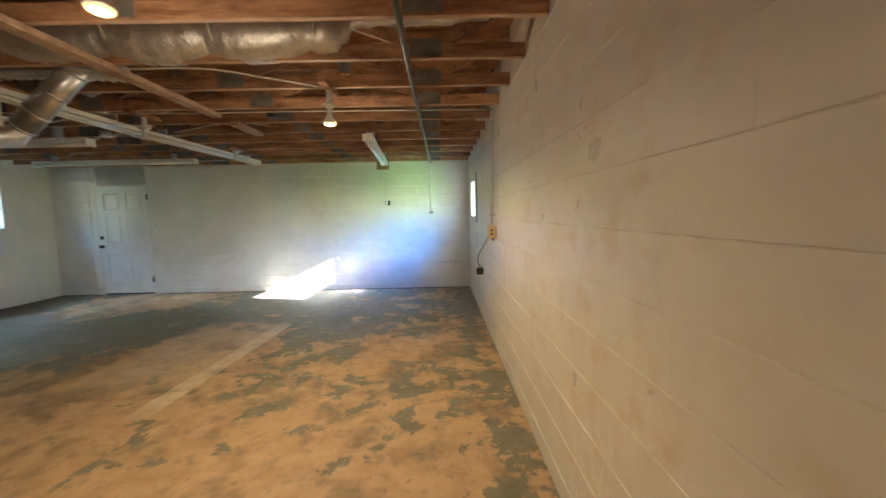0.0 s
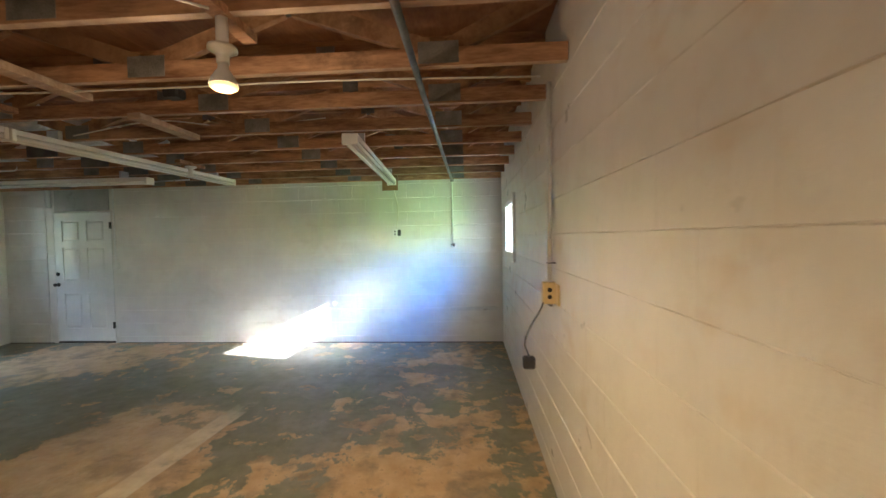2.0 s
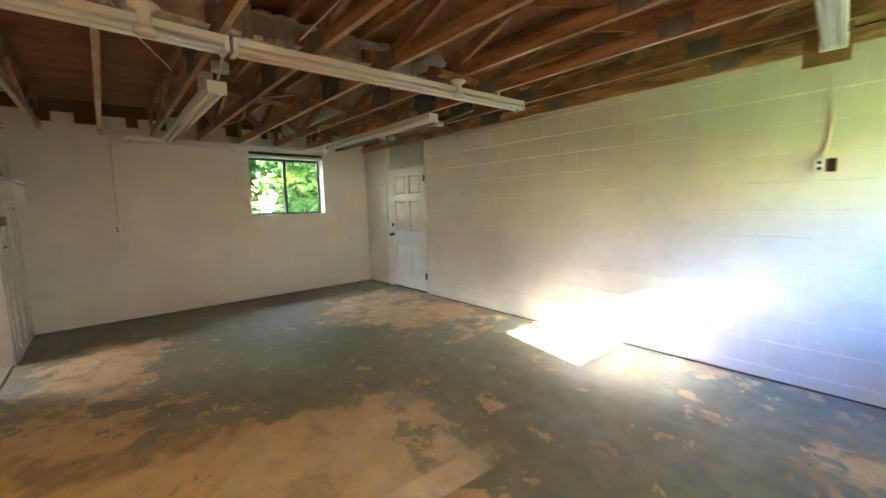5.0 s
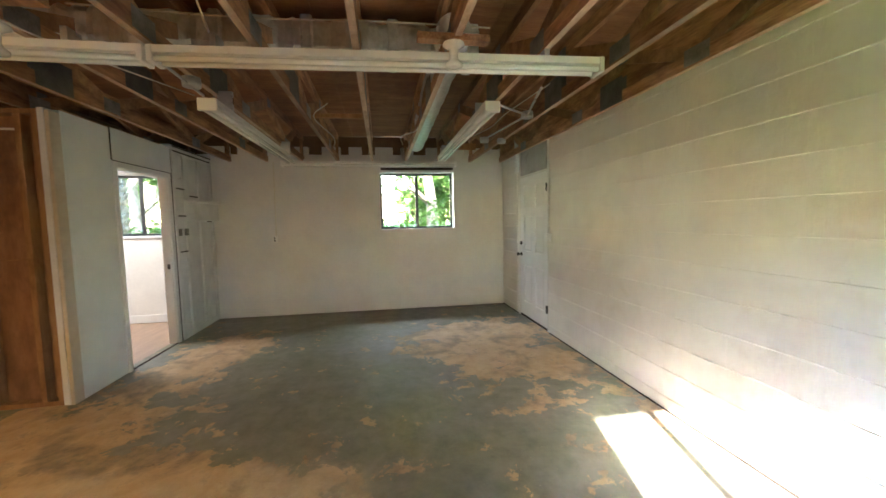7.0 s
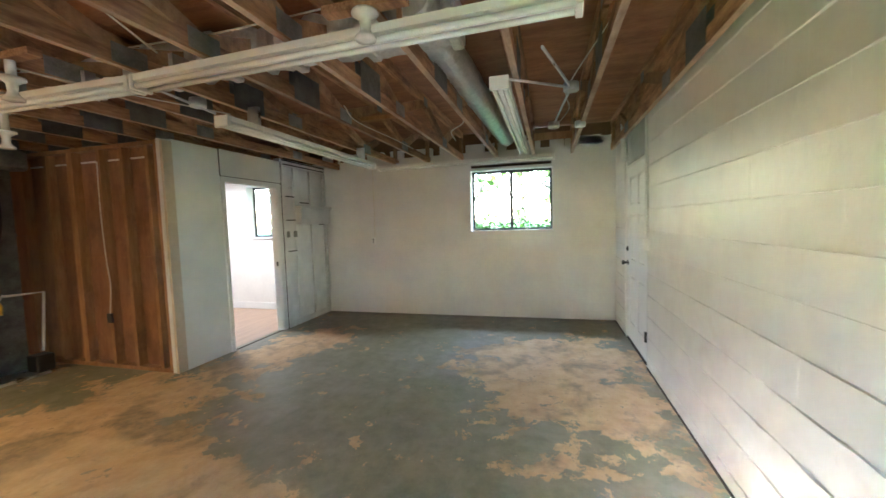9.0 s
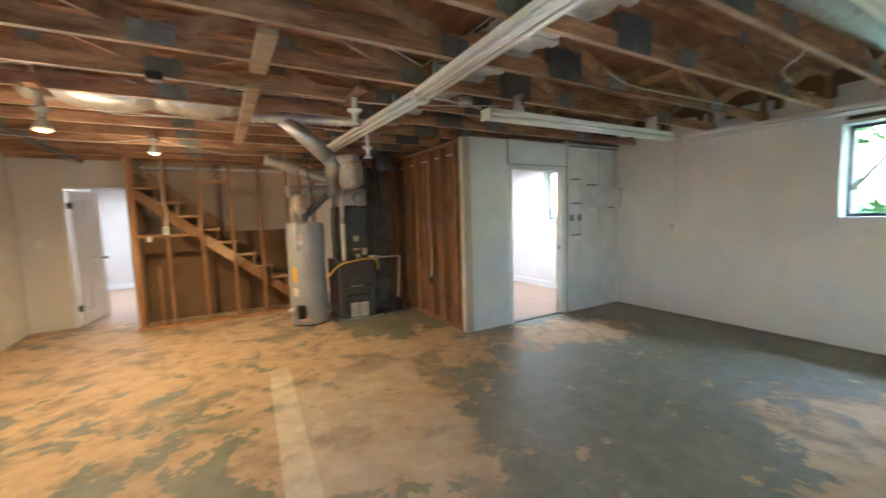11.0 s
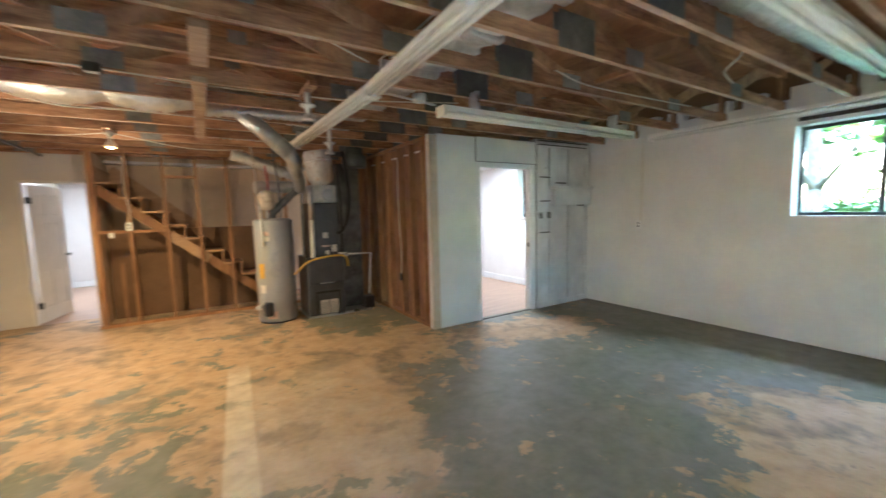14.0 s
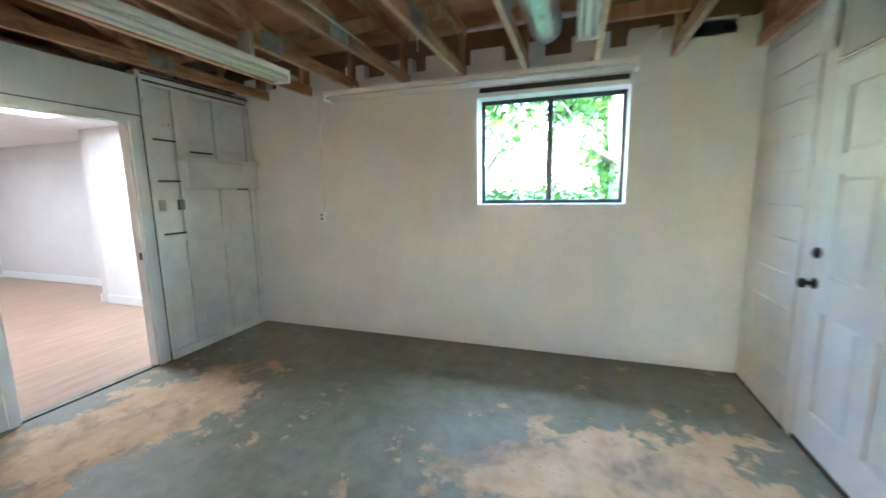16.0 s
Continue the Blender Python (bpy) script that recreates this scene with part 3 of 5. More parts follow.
# ---- windows ----
def window(name, label, axis, face, out, hole, mat, frame_at, split, sill=None, thick=0.035):
    """face: the room side of the wall; out: +1 or -1, to the outside."""
    w = new(name)
    tagged(w, label, "window", kind="structure")
    a0, a1, z0, z1 = hole
    p0, p1 = frame_at, frame_at + out * 0.035

    def put(n, mt, *spans, bevel=0.003):
        spans = [(s if axis == "y" else (s[2], s[3], s[0], s[1], s[4], s[5])) for s in spans]
        return boxes(n, mt, w, *spans, bevel=bevel)
    put("window_frame", mat, (a0, a1, p0, p1, z0, z0 + thick), (a0, a1, p0, p1, z1 - thick, z1), (a0, a0 + thick, p0, p1, z0 + thick, z1 - thick), (a1 - thick, a1, p0, p1, z0 + thick, z1 - thick))
    if split:
        mid = (a0 + a1) / 2
        put("mullion", mat, (mid - 0.025, mid + 0.025, p0, p1, z0 + thick, z1 - thick))
        halves = ((a0 + thick, mid - 0.025), (mid + 0.025, a1 - thick))
    else:
        halves = ((a0 + thick, a1 - thick),)
    for u0, u1 in halves:
        g = put("pane", GLASS, (u0, u1, frame_at + out * 0.015, frame_at + out * 0.019, z0 + thick, z1 - thick), bevel=0)
        g.visible_shadow = False
    return w


window("window_1", "black aluminium sliding window with two panes in the white west wall", "x", XW, -1, WIN_W, BLACK_METAL, XW - 0.16, True)
boxes("window_reveal", PAINT_TRIM, None, (XW - 0.15, XW + 0.012, 5.585, 5.602, 1.30, 2.24), (XW - 0.15, XW + 0.012, 6.798, 6.815, 1.30, 2.24), (XW - 0.15, XW + 0.012, 5.602, 6.798, 2.223, 2.24),
      (XW - 0.15, XW + 0.012, 5.602, 6.798, 1.30, 1.317))["kind"] = "structure"
window("window_2", "small white-framed window in the cream block wall", "x", XE, 1, WIN_E, PAINT_OLD, XE + 0.12, True)
window("window_3", "black aluminium window in the pale room beyond the doorway", "x", XW, -1, WIN_R, BLACK_METAL, XW - 0.16, True)
boxes("window_sill", PAINT_TRIM, None, (XW - 0.12, XW + 0.03, 1.46, 2.64, 1.27, 1.299), bevel=0.004)["kind"] = "structure"
boxes("trim", PAINT_OLD, None, (XE - 0.03, XE - 0.001, 6.03, 6.085, 1.27, 2.0), bevel=0.002, label="white board beside the small window")["kind"] = "structure"
boxes("trim", DARK_GAP, None, (XW, XW + 0.012, 5.62, 6.79, 2.262, 2.30))["kind"] = "structure"


# ---- doors ----
def panel_door(name, label, width, height, thick=0.04, knob_side=-1):
    """Six sunk and fielded panels; hinge at x 0, the leaf runs to +x, face at y 0 and y -thick."""
    d = new(name)
    tagged(d, label, "door", kind="structure")
    bm = bmesh.new()
    st, rails = width * 0.13, [0, 0.22 * height / 2, 0.445 * height, 0.54 * height, 0.765 * height, 0.825 * height, 0.945 * height, height]
    rails = [(0, 0.1), (0.375, 0.47), (0.73, 0.78), (0.94, 1.0)]
    for r0, r1 in rails:
        box(bm, st, width - st, -thick, 0, r0 * height, r1 * height)
    for x0 in (0, width - st):
        box(bm, x0, x0 + st, -thick, 0, 0, height)
    for (a, b0), (c, _) in zip(rails, rails[1:]):
        box(bm, width / 2 - st / 2, width / 2 + st / 2, -thick, 0, b0 * height, c * height)
    part("stiles_and_rails", bm, PAINT_TRIM, d)
    for (a, b0), (c, _) in zip(rails, rails[1:]):
        for x0, x1 in ((st, width / 2 - st / 2), (width / 2 + st / 2, width - st)):
            z0, z1 = b0 * height, c * height
            bm = bmesh.new()
            box(bm, x0, x1, -thick + 0.016, -0.016, z0, z1)
            for sgn, base in ((1, -0.016), (-1, -thick + 0.016)):
                i, o = 0.03, 0.014
                r0 = [bm.verts.new((x, base, z)) for x, z in ((x0 + o, z0 + o), (x1 - o, z0 + o), (x1 - o, z1 - o), (x0 + o, z1 - o))]
                r1 = [bm.verts.new((x, base + sgn * 0.011, z)) for x, z in ((x0 + i, z0 + i), (x1 - i, z0 + i), (x1 - i, z1 - i), (x0 + i, z1 - i))]
                for k in range(4):
                    bm.faces.new((r0[k], r0[(k + 1) % 4], r1[(k + 1) % 4], r1[k]))
                bm.faces.new(r1)
            part("panel", bm, PAINT_TRIM, d)
    return d


door_n = panel_door("door_1", "closed white six-panel exterior door in the block wall", 0.935, 2.0)
door_n.location = (-6.228, YN + 0.05, 0.03)
lathe("knob", BLACK, door_n, (0.04, -0.045, 0.89), [(0.03, 0), (0.03, -0.008), (0.012, -0.012), (0.012, -0.035), (0.026, -0.045), (0.028, -0.06), (0.018, -0.07)], 16, axis="y")
lathe("deadbolt", BLACK, door_n, (0.04, -0.045, 1.055), [(0.03, 0), (0.03, -0.012), (0.012, -0.018), (0.01, -0.024)], 16, axis="y")
for hz in (0.2, 1.75):
    boxes("hinge", BLACK, door_n, (0.925, 0.95, -0.062, -0.042, hz, hz + 0.1))
boxes("door_frame", PAINT_OLD, door_n, (-0.012, -0.002, -0.04, 0.1, -0.02, 2.01), (0.937, 0.947, -0.04, 0.1, -0.02, 2.01), (-0.002, 0.937, -0.04, 0.1, 2.003, 2.013))
boxes("threshold", DARK_GAP, door_n, (0.0, 0.935, -0.05, 0.06, -0.028, -0.006))
boxes("door_header", HEADER, None, (-6.19, -5.30, YN - 0.006, YN + 0.01, 2.06, 2.46), label="flat grey-white panel over the exterior door")["kind"] = "structure"
door_s = panel_door("door_2", "open white interior door at the foot of the south wall", 0.74, 1.96)
door_s.matrix_basis = pose(0.2, -0.53, 0.01, 0, 0, -103)
lathe("knob", BLACK, door_s, (0.69, 0.0, 0.93), [(0.012, 0), (0.012, 0.03), (0.027, 0.04), (0.022, 0.06)], 12, axis="y")
lathe("knob", BLACK, door_s, (0.69, -0.04, 0.93), [(0.012, 0), (0.012, -0.03), (0.027, -0.04), (0.022, -0.06)], 12, axis="y")
for hz in (0.2, 1.7):
    boxes("hinge", BLACK, door_s, (-0.012, 0.012, -0.05, 0.008, hz, hz + 0.09))


def casing(axis_y, x0, x1, z1, w, out, inside=0.1):
    bm = bmesh.new()
    t = 0.016
    for a0, a1, b0, b1 in ((x0 - w, x0, 0, z1 + w), (x1, x1 + w, 0, z1 + w), (x0, x1, z1, z1 + w)):
        box(bm, a0, a1, axis_y, axis_y + out * t, b0, b1, bevel=0.003)
    for a0, a1, b0, b1 in ((x0, x0 + 0.012, 0, z1 - 0.012), (x1 - 0.012, x1, 0, z1 - 0.012), (x0, x1, z1 - 0.012, z1)):
        box(bm, a0, a1, axis_y - out * inside, axis_y - out * 0.001, b0, b1)
    return part("trim", bm, PAINT_TRIM, None, "white door casing")


casing(YS, DOOR_W[0], DOOR_W[1], 2.02, 0.055, 1, 0.092)["kind"] = "structure"
casing(-0.4, DOOR_S[0], DOOR_S[1], 2.0, 0.02, 1, 0.1)["kind"] = "structure"
boxes("strike_plate", BLACK, None, (DOOR_W[0] + 0.012, DOOR_W[0] + 0.015, YS - 0.05, YS - 0.02, 0.92, 0.98))["kind"] = "structure"
boxes("threshold", DARK_GAP, None, (DOOR_W[0], DOOR_W[1], YS - 0.012, YS + 0.004, -0.002, 0.008))["kind"] = "structure"
boxes("trim", DARK_GAP, None, (-5.948, -5.941, YS + 0.001, YS + 0.01, 0.0, 2.38), (-4.885, -4.878, YS + 0.001, YS + 0.01, 2.085, 2.39), (-5.94, -4.885, YS + 0.001, YS + 0.0095, 2.078, 2.084))["kind"] = "structure"
boxes("panel_1", BEAD, None, (-5.94, -4.88, YS + 0.001, YS + 0.008, 2.085, 2.39), label="painted board over the doorway")["kind"] = "structure"
boxes("trim", PAINT_OLD, None, (-4.33, -4.205, 3.0, 3.046, 0, 2.38), bevel=0.003, label="smeared white board at the wall end")["kind"] = "structure"
boxes("trim", TRIM_BARE, None, (-4.308, -4.20, 3.054, YS + 0.004, 0, 2.36), bevel=0.003, label="pale bare wood board at the wall end")["kind"] = "structure"

boxes("trim", DARK_GAP, None, (XW + 0.01, -6.3, YN - 0.012, YN - 0.001, 0.0, 0.009))["kind"] = "structure"
boxes("trim", DARK_GAP, None, (-5.2, XE - 0.01, YN - 0.012, YN - 0.001, 0.0, 0.009))["kind"] = "structure"

# fine beads on the white partition
bm = bmesh.new()
for i in range(118):
    z = 0.02 + i * 0.02
    for x0, x1 in ((-4.86, -4.335),):
        box(bm, x0, x1, YS + 0.0005, YS + 0.003, z, z + 0.014)
part("beadboard", bm, BEAD, wall_w2, "white board with fine horizontal beads")["kind"] = "stuff"


# ---- trusses ----
CHORD_Z, CHORD_H, CHORD_T = 2.385, 0.089, 0.038
NODES = [0.45, -1.1, -2.65, -4.2, -5.75]
PITCH = 0.527


def truss(y):
    t = thing("floor_truss", "reddish-brown wooden floor truss with galvanised nail plates", "truss", (0, y, 0), "trusses under the floor")
    z0, z1, h2 = CHORD_Z, DECK - 0.002, CHORD_H
    chord = boxes("bottom_chord", WOOD, t, (XW + 0.012, XE - 0.006, -CHORD_T / 2, CHORD_T / 2, z0, z0 + h2))
    # lower faces paler: light bounced up from the floor, painted into the wood
    chord.data.materials.append(PALE_AND_LIT_WOOD)
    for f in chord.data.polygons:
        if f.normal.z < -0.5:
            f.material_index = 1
    boxes("top_chord", WOOD, t, (XW + 0.02, XE - 0.006, -CHORD_T / 2, CHORD_T / 2, z1 - h2, z1))
    nodes = [0.08 - 1.5 * k for k in range(5)]
    for k, x in enumerate(nodes):
        for s in (-1, 1):
            if k == 0 and s == 1:
                xt = 0.62
            elif k == 4 and s == -1:
                xt = x - 0.55
            else:
                xt = x + s * 0.72
            bm = bmesh.new()
            beam(bm, (x + s * 0.05, 0, z0 + h2), (xt, 0, z1 - h2), 0.085, CHORD_T - 0.001)
            part("web", bm, WOOD_WEB, t)
    bm = bmesh.new()
    beam(bm, (-6.95, 0, z0 + h2), (-6.95, 0, z1 - h2), 0.085, CHORD_T - 0.001)
    part("web", bm, WOOD_WEB, t)
    for k, x in enumerate(nodes):
        for s in (-1, 1):
            f = s * CHORD_T / 2
            boxes("nail_plate", PLATE, t, (x - 0.1, x + 0.1, f, f + s * 0.002, z0 + 0.012, z0 + 0.118))
            if k < 4:
                boxes("nail_plate", PLATE, t, (x - 0.81, x - 0.69, f, f + s * 0.002, z1 - 0.118, z1 - 0.03))
    for s in (-1, 1):
        f = s * CHORD_T / 2
        boxes("nail_plate", PLATE_DARK, t, (-4.0, -3.68, f, f + s * 0.002, z0 + 0.003, z0 + 0.21), label="large splice plate")
    return t


first = truss(7.60)
TRUSS_Y = [7.60 - PITCH * i for i in range(1, 16)]
for y in TRUSS_Y:
    copy_thing(first, pose(0, y, 0))
random.seed(3)
rim = boxes("rim_board", WOOD, None, (XW + 0.05, XE - 0.01, YN - 0.0235, YN - 0.002, 2.5, DECK - 0.004))
tagged(rim, "dark wooden rim board along the north wall", "board")
for k, (y0, y1) in enumerate(((4.36, 4.92), (1.9, 4.05))):
    tagged(boxes("bridging_board", PALE_AND_LIT_WOOD, None, (-1.96, -1.87, y0, y1, CHORD_Z - 0.04, CHORD_Z - 0.001), bevel=0.003), "pale two-by-four nailed under the trusses", "board")

tagged(boxes("blocking_board", STUD, None, (-6.55, -6.51, 6.57, 7.05, 2.50, 2.59), bevel=0.003), "orange wooden blocking between two trusses", "board")
tagged(boxes("blocking_board", STUD, None, (-4.75, -4.70, 4.98, 5.45, 2.47, 2.51), bevel=0.003), "pale wooden cleat between two trusses", "board")

# ---- light fixtures ----
def strip_light(label, a, c, bottom=2.262, drop=0.0):
    """Two-tube fluorescent strip between a and c (x, y)."""
    a, c = Vector((*a, bottom)), Vector((*c, bottom))
    L = (c - a).length
    yaw = math.degrees(math.atan2(c.y - a.y, c.x - a.x))
    t = thing("fluorescent_light", label, "ceiling light", group="unlit fluorescent strips")
    t.matrix_basis = pose(a.x, a.y, a.z, 0, 0, yaw)
    bm = bmesh.new()
    prof = [(-0.055, 0.085), (-0.055, 0.048), (-0.03, 0.045), (-0.012, 0.026), (0.012, 0.026), (0.03, 0.045), (0.055, 0.048), (0.055, 0.085)]
    r0 = [bm.verts.new((0.004, y, z)) for y, z in prof]
    r1 = [bm.verts.new((L - 0.004, y, z)) for y, z in prof]
    for k in range(len(prof)):
        bm.faces.new((r0[k], r0[(k + 1) % len(prof)], r1[(k + 1) % len(prof)], r1[k]))
    bm.faces.new(r0[::-1]), bm.faces.new(r1)
    part("housing", bm, FIXTURE, t)
    for s in (-1, 1):
        tube("tube", TUBE, t, [(0.03, s * 0.036, 0.024), (L - 0.03, s * 0.036, 0.024)], 0.015, 12)
    for x0 in (0.0, L - 0.028):
        boxes("end_cap", FIXTURE, t, (x0, x0 + 0.028, -0.06, 0.06, 0.004, 0.086), bevel=0.004)
    for x0 in (0.3, L - 0.35):
        boxes("hanger", GALV, t, (x0, x0 + 0.03, -0.05, 0.05, 0.087, CHORD_Z - bottom + 0.03))
    return t


strip_light("long cream fluorescent strip with two bare tubes", (-2.95, 4.47), (-2.845, 6.88))
strip_light("long cream fluorescent strip butted to the next one", (-2.905, 2.05), (-2.95, 4.45))
strip_light("white fluorescent strip across the trusses near the partition", (-5.955, 4.50), (-3.49, 4.50), 2.185)
strip_light("white fluorescent strip near the exterior door", (-6.08, 6.46), (-3.6, 6.46), 2.25)
strip_light("white fluorescent strip skewed under the trusses by the block wall", (-0.655, 4.84), (-0.785, 7.13), 2.25)
strip_light("white fluorescent strip against the west wall over the window", (XW + 0.075, 4.13), (XW + 0.075, 6.84), 2.30)
hanger = boxes("junction_board", CARDBOARD, None, (-0.92, -0.71, 7.15, 7.17, 2.19, CHORD_Z + 0.06), label="brown board hung at the end of a fluorescent strip")
tagged(hanger, category="board")


def socket(x, y, top, lit=False, group="lampholders"):
    t = thing("bulb_holder", "lit warm bulb in a white porcelain holder" if lit else "empty white porcelain bulb holder", "lamp", group=group)
    boxes("cleat", WOOD, t, (x - 0.03, x + 0.03, y - 0.19, y + 0.19, CHORD_Z - 0.02, CHORD_Z + 0.015))
    if top < CHORD_Z - 0.02:
        tube("stem", PORCELAIN, t, [(x, y, top - 0.005), (x, y, CHORD_Z - 0.02)], 0.022, 10)
    if lit:
        lathe("base", PORCELAIN, t, (x, y, top), [(0.05, 0), (0.052, -0.012), (0.03, -0.025), (0.022, -0.035), (0.022, -0.06)])
        lathe("reflector", PORCELAIN, t, (x, y, top - 0.06), [(0.018, 0), (0.02, -0.02), (0.042, -0.055), (0.05, -0.075), (0.05, -0.08)])
        lathe("bulb", BULB_GLOW, t, (x, y, top - 0.1405), [(0.049, 0), (0.047, -0.008), (0.035, -0.016), (0.012, -0.02)])
    else:
        lathe("base", PORCELAIN, t, (x, y, top), [(0.055, 0), (0.058, -0.012), (0.035, -0.025), (0.024, -0.035), (0.022, -0.075), (0.028, -0.09), (0.045, -0.105), (0.045, -0.118), (0.02, -0.12)])
    return t


for bx, by, bz in BULBS:
    ob = socket(bx, by, bz + 0.13, True)
    ob.children[-1].visible_shadow = False
for x, y, top in ((-2.75, 6.0, 2.36), (-2.60, 4.06, 2.28), (-3.0, 3.19, 2.17)):
    socket(x, y, top)

# ---- conduit, outlets and cables ----
pipe = thing("conduit", "long dark steel conduit under the trusses", "pipe")
tube("run", PIPE, pipe, [(-0.04, -0.38, 2.364), (-0.03, 4.4, 2.364), (-0.01, 6.5, 2.364), (0.0, 7.60, 2.364)], 0.0175)
tube("drop", PAINT_OLD, pipe, [(0.0, 7.622, 2.44), (-0.005, 7.63, 1.46)], 0.012, label="painted white conduit")
boxes("elbow", PIPE, pipe, (-0.02, 0.025, 7.59, 7.64, 2.35, 2.42), bevel=0.006)
boxes("clamp", GALV, pipe, (-0.035, 0.03, 7.60, 7.642, 1.41, 1.455), bevel=0.006)


def outlet(label, m, w=0.07, hgt=0.115, depth=0.045, mat=WHITE_PLASTIC, sockets=True):
    """A surface box at m; local x across, z up, its front to -y."""
    t = thing("outlet", label, "outlet")
    t.matrix_basis = m
    boxes("box", mat, t, (-w / 2, w / 2, -depth, 0, -hgt / 2, hgt / 2), bevel=0.005)
    boxes("cover_plate", mat, t, (-w / 2 + 0.002, w / 2 - 0.002, -depth - 0.005, -depth - 0.0005, -hgt / 2 + 0.002, hgt / 2 - 0.002), bevel=0.002)
    if sockets:
        for s in (-1, 1):
            lathe("socket", BLACK, t, (0, -depth - 0.005, s * 0.02), [(0.013, 0.001), (0.013, -0.002), (0.009, -0.003)], 14, axis="y")
    return t


outlet("cream double outlet box on the block wall", pose(XE - 0.04, 4.262, 1.215), 0.075, 0.125, 0.05, CREAM)
boxes("outlet_board", CREAM, None, (XE - 0.012, XE - 0.001, 4.13, 4.20, 1.155, 1.27), bevel=0.002, label="cream backing board beside an outlet box")["category"] = "board"
boxes("outlet_plate", PLATE, None, (XE - 0.02, XE - 0.001, 4.315, 4.40, 1.12, 1.25), bevel=0.002, label="small grey metal plate beside an outlet box")["category"] = "board"
t = thing("wall_conduit", "grey-white conduit running down the block wall to an outlet", "pipe")
tube("tube", PAINT_OLD, t, [(XE - 0.025, 4.25, 2.42), (XE - 0.035, 4.235, 1.285)], 0.013, label="dull grey tube")
boxes("clip", BLACK, t, (XE - 0.045, XE - 0.002, 4.215, 4.27, 1.385, 1.39))
t = thing("hanging_cord", "short grey cord hanging from an outlet with a black plug end", "cord")
tube("cord", PIPE, t, [(XE - 0.075, 4.215, 1.165), (XE - 0.1, 4.19, 1.12), (XE - 0.16, 4.17, 1.03), (XE - 0.19, 4.165, 0.94), (XE - 0.165, 4.19, 0.86)], 0.0055, curved=True)
boxes("plug", BLACK, t, (XE - 0.2, XE - 0.13, 4.165, 4.215, 0.79, 0.86), bevel=0.01)
outlet("white outlet box under a hanging cable", pose(-0.845, YN, 1.625), 0.06, 0.1, 0.04)
outlet("black outlet face beside a white box", pose(-0.785, YN, 1.625), 0.045, 0.09, 0.045, BLACK, False)
tagged(tube("cable", CABLE, None, [(-0.80, 7.3, 2.27), (-0.82, 7.56, 2.15), (-0.80, 7.63, 1.95), (-0.83, 7.63, 1.68)], 0.007, curved=True), "white cable hanging to a wall outlet", "cable")
outlet("white switch box by the exterior door", pose(-5.185, YN, 1.2), 0.07, 0.11, 0.05, WHITE_PLASTIC, False)
tagged(tube("conduit", PAINT_TRIM, None, [(-5.21, YN - 0.02, 2.45), (-5.205, YN - 0.02, 1.255)], 0.0125), "white conduit beside the exterior door", "pipe")
tagged(tube("vent_pipe", PAINT_OLD, None, [(-6.27, YN - 0.03, 2.6), (-6.26, YN - 0.03, 2.12)], 0.035, 12), "short white pipe stub over the door corner", "pipe")
tagged(boxes("wood_cleat", PAINT_OLD, None, (-0.04, 0.62, YN - 0.03, YN - 0.001, 0.47, 0.525), bevel=0.003), "white painted wooden cleat low on the block wall", "board")
outlet("small dark-faced outlet below a thin wire", pose(XW, 3.97, 1.2, 0, 0, 90), 0.06, 0.11, 0.035, WHITE_PLASTIC)
tagged(tube("cable", CABLE, None, [(XW + 0.015, 4.0, 2.38), (XW + 0.012, 3.99, 1.25)], 0.008), "thin wire down the west wall", "cable")
outlet("grey light switch beside the open door", pose(0.50, -0.40, 1.22, 0, 0, 180), 0.07, 0.11, 0.01, WHITE_PLASTIC, False)
tagged(lathe("pipe_stub", WHITE_PLASTIC, None, (-1.79, YN - 0.001, 0.59), [(0.035, 0), (0.033, -0.01), (0.02, -0.014), (0.018, -0.03)], 14, axis="y"), "white round stub low on the block wall", "pipe")

# ---- stud wall and stairs ----
studs = thing("stud_wall", "open stud wall of brown timber before the stairs", "stud wall")
SY0, SY1 = 0.34, 0.43
for x in (-0.66, -1.03, -1.44, -1.83, -2.22, -2.62, -3.03, -3.44, -3.85, -4.2):
    boxes("stud", STUD, studs, (x - 0.019, x + 0.019, SY0, SY1, 0.04, 2.34))
boxes("stud", STUD, studs, (-0.70, -0.681, SY0, SY1, 0.04, 2.34))
boxes("plate", STUD, studs, (-4.25, -0.61, SY0, SY1, 0.001, 0.039), label="bottom plate")
boxes("plate", STUD, studs, (-4.25, -0.61, SY0, SY1, 2.341, 2.379), label="top plate")
boxes("rail", STUD, studs, (-1.42, -0.68, SY0 + 0.02, SY0 + 0.06, 1.27, 1.31))
boxes("rail", STUD, studs, (-1.81, -1.46, SY0 + 0.02, SY0 + 0.06, 2.02, 2.06))
boxes("back_panel", DARK_BOARD, studs, (-2.9, -0.68, SY0 - 0.5, SY0 - 0.49, 0.0, 1.3), label="dark board under the stairs")
outlet("white outlet box on a stud", pose(-1.02, SY1, 1.36, 0, 0, 180), 0.07, 0.115, 0.02)
outlet("small white box on a rail of the stud wall", pose(-0.82, SY1 - 0.03, 1.25, 0, 0, 180), 0.05, 0.07, 0.03, WHITE_PLASTIC, False)
tagged(tube("cable", CABLE, None, [(-1.02, SY1 + 0.01, 2.3), (-1.0, SY1 + 0.012, 1.9), (-1.04, SY1 + 0.01, 1.6), (-1.02, SY1 + 0.01, 1.42)], 0.006, curved=True), "cable down a stud", "cable")
boxes("loose_stick", STUD, None, (-0.9, -0.87, 0.28, 0.31, 0.0, 0.85), label="loose wooden stick standing behind the studs")["category"] = "board"

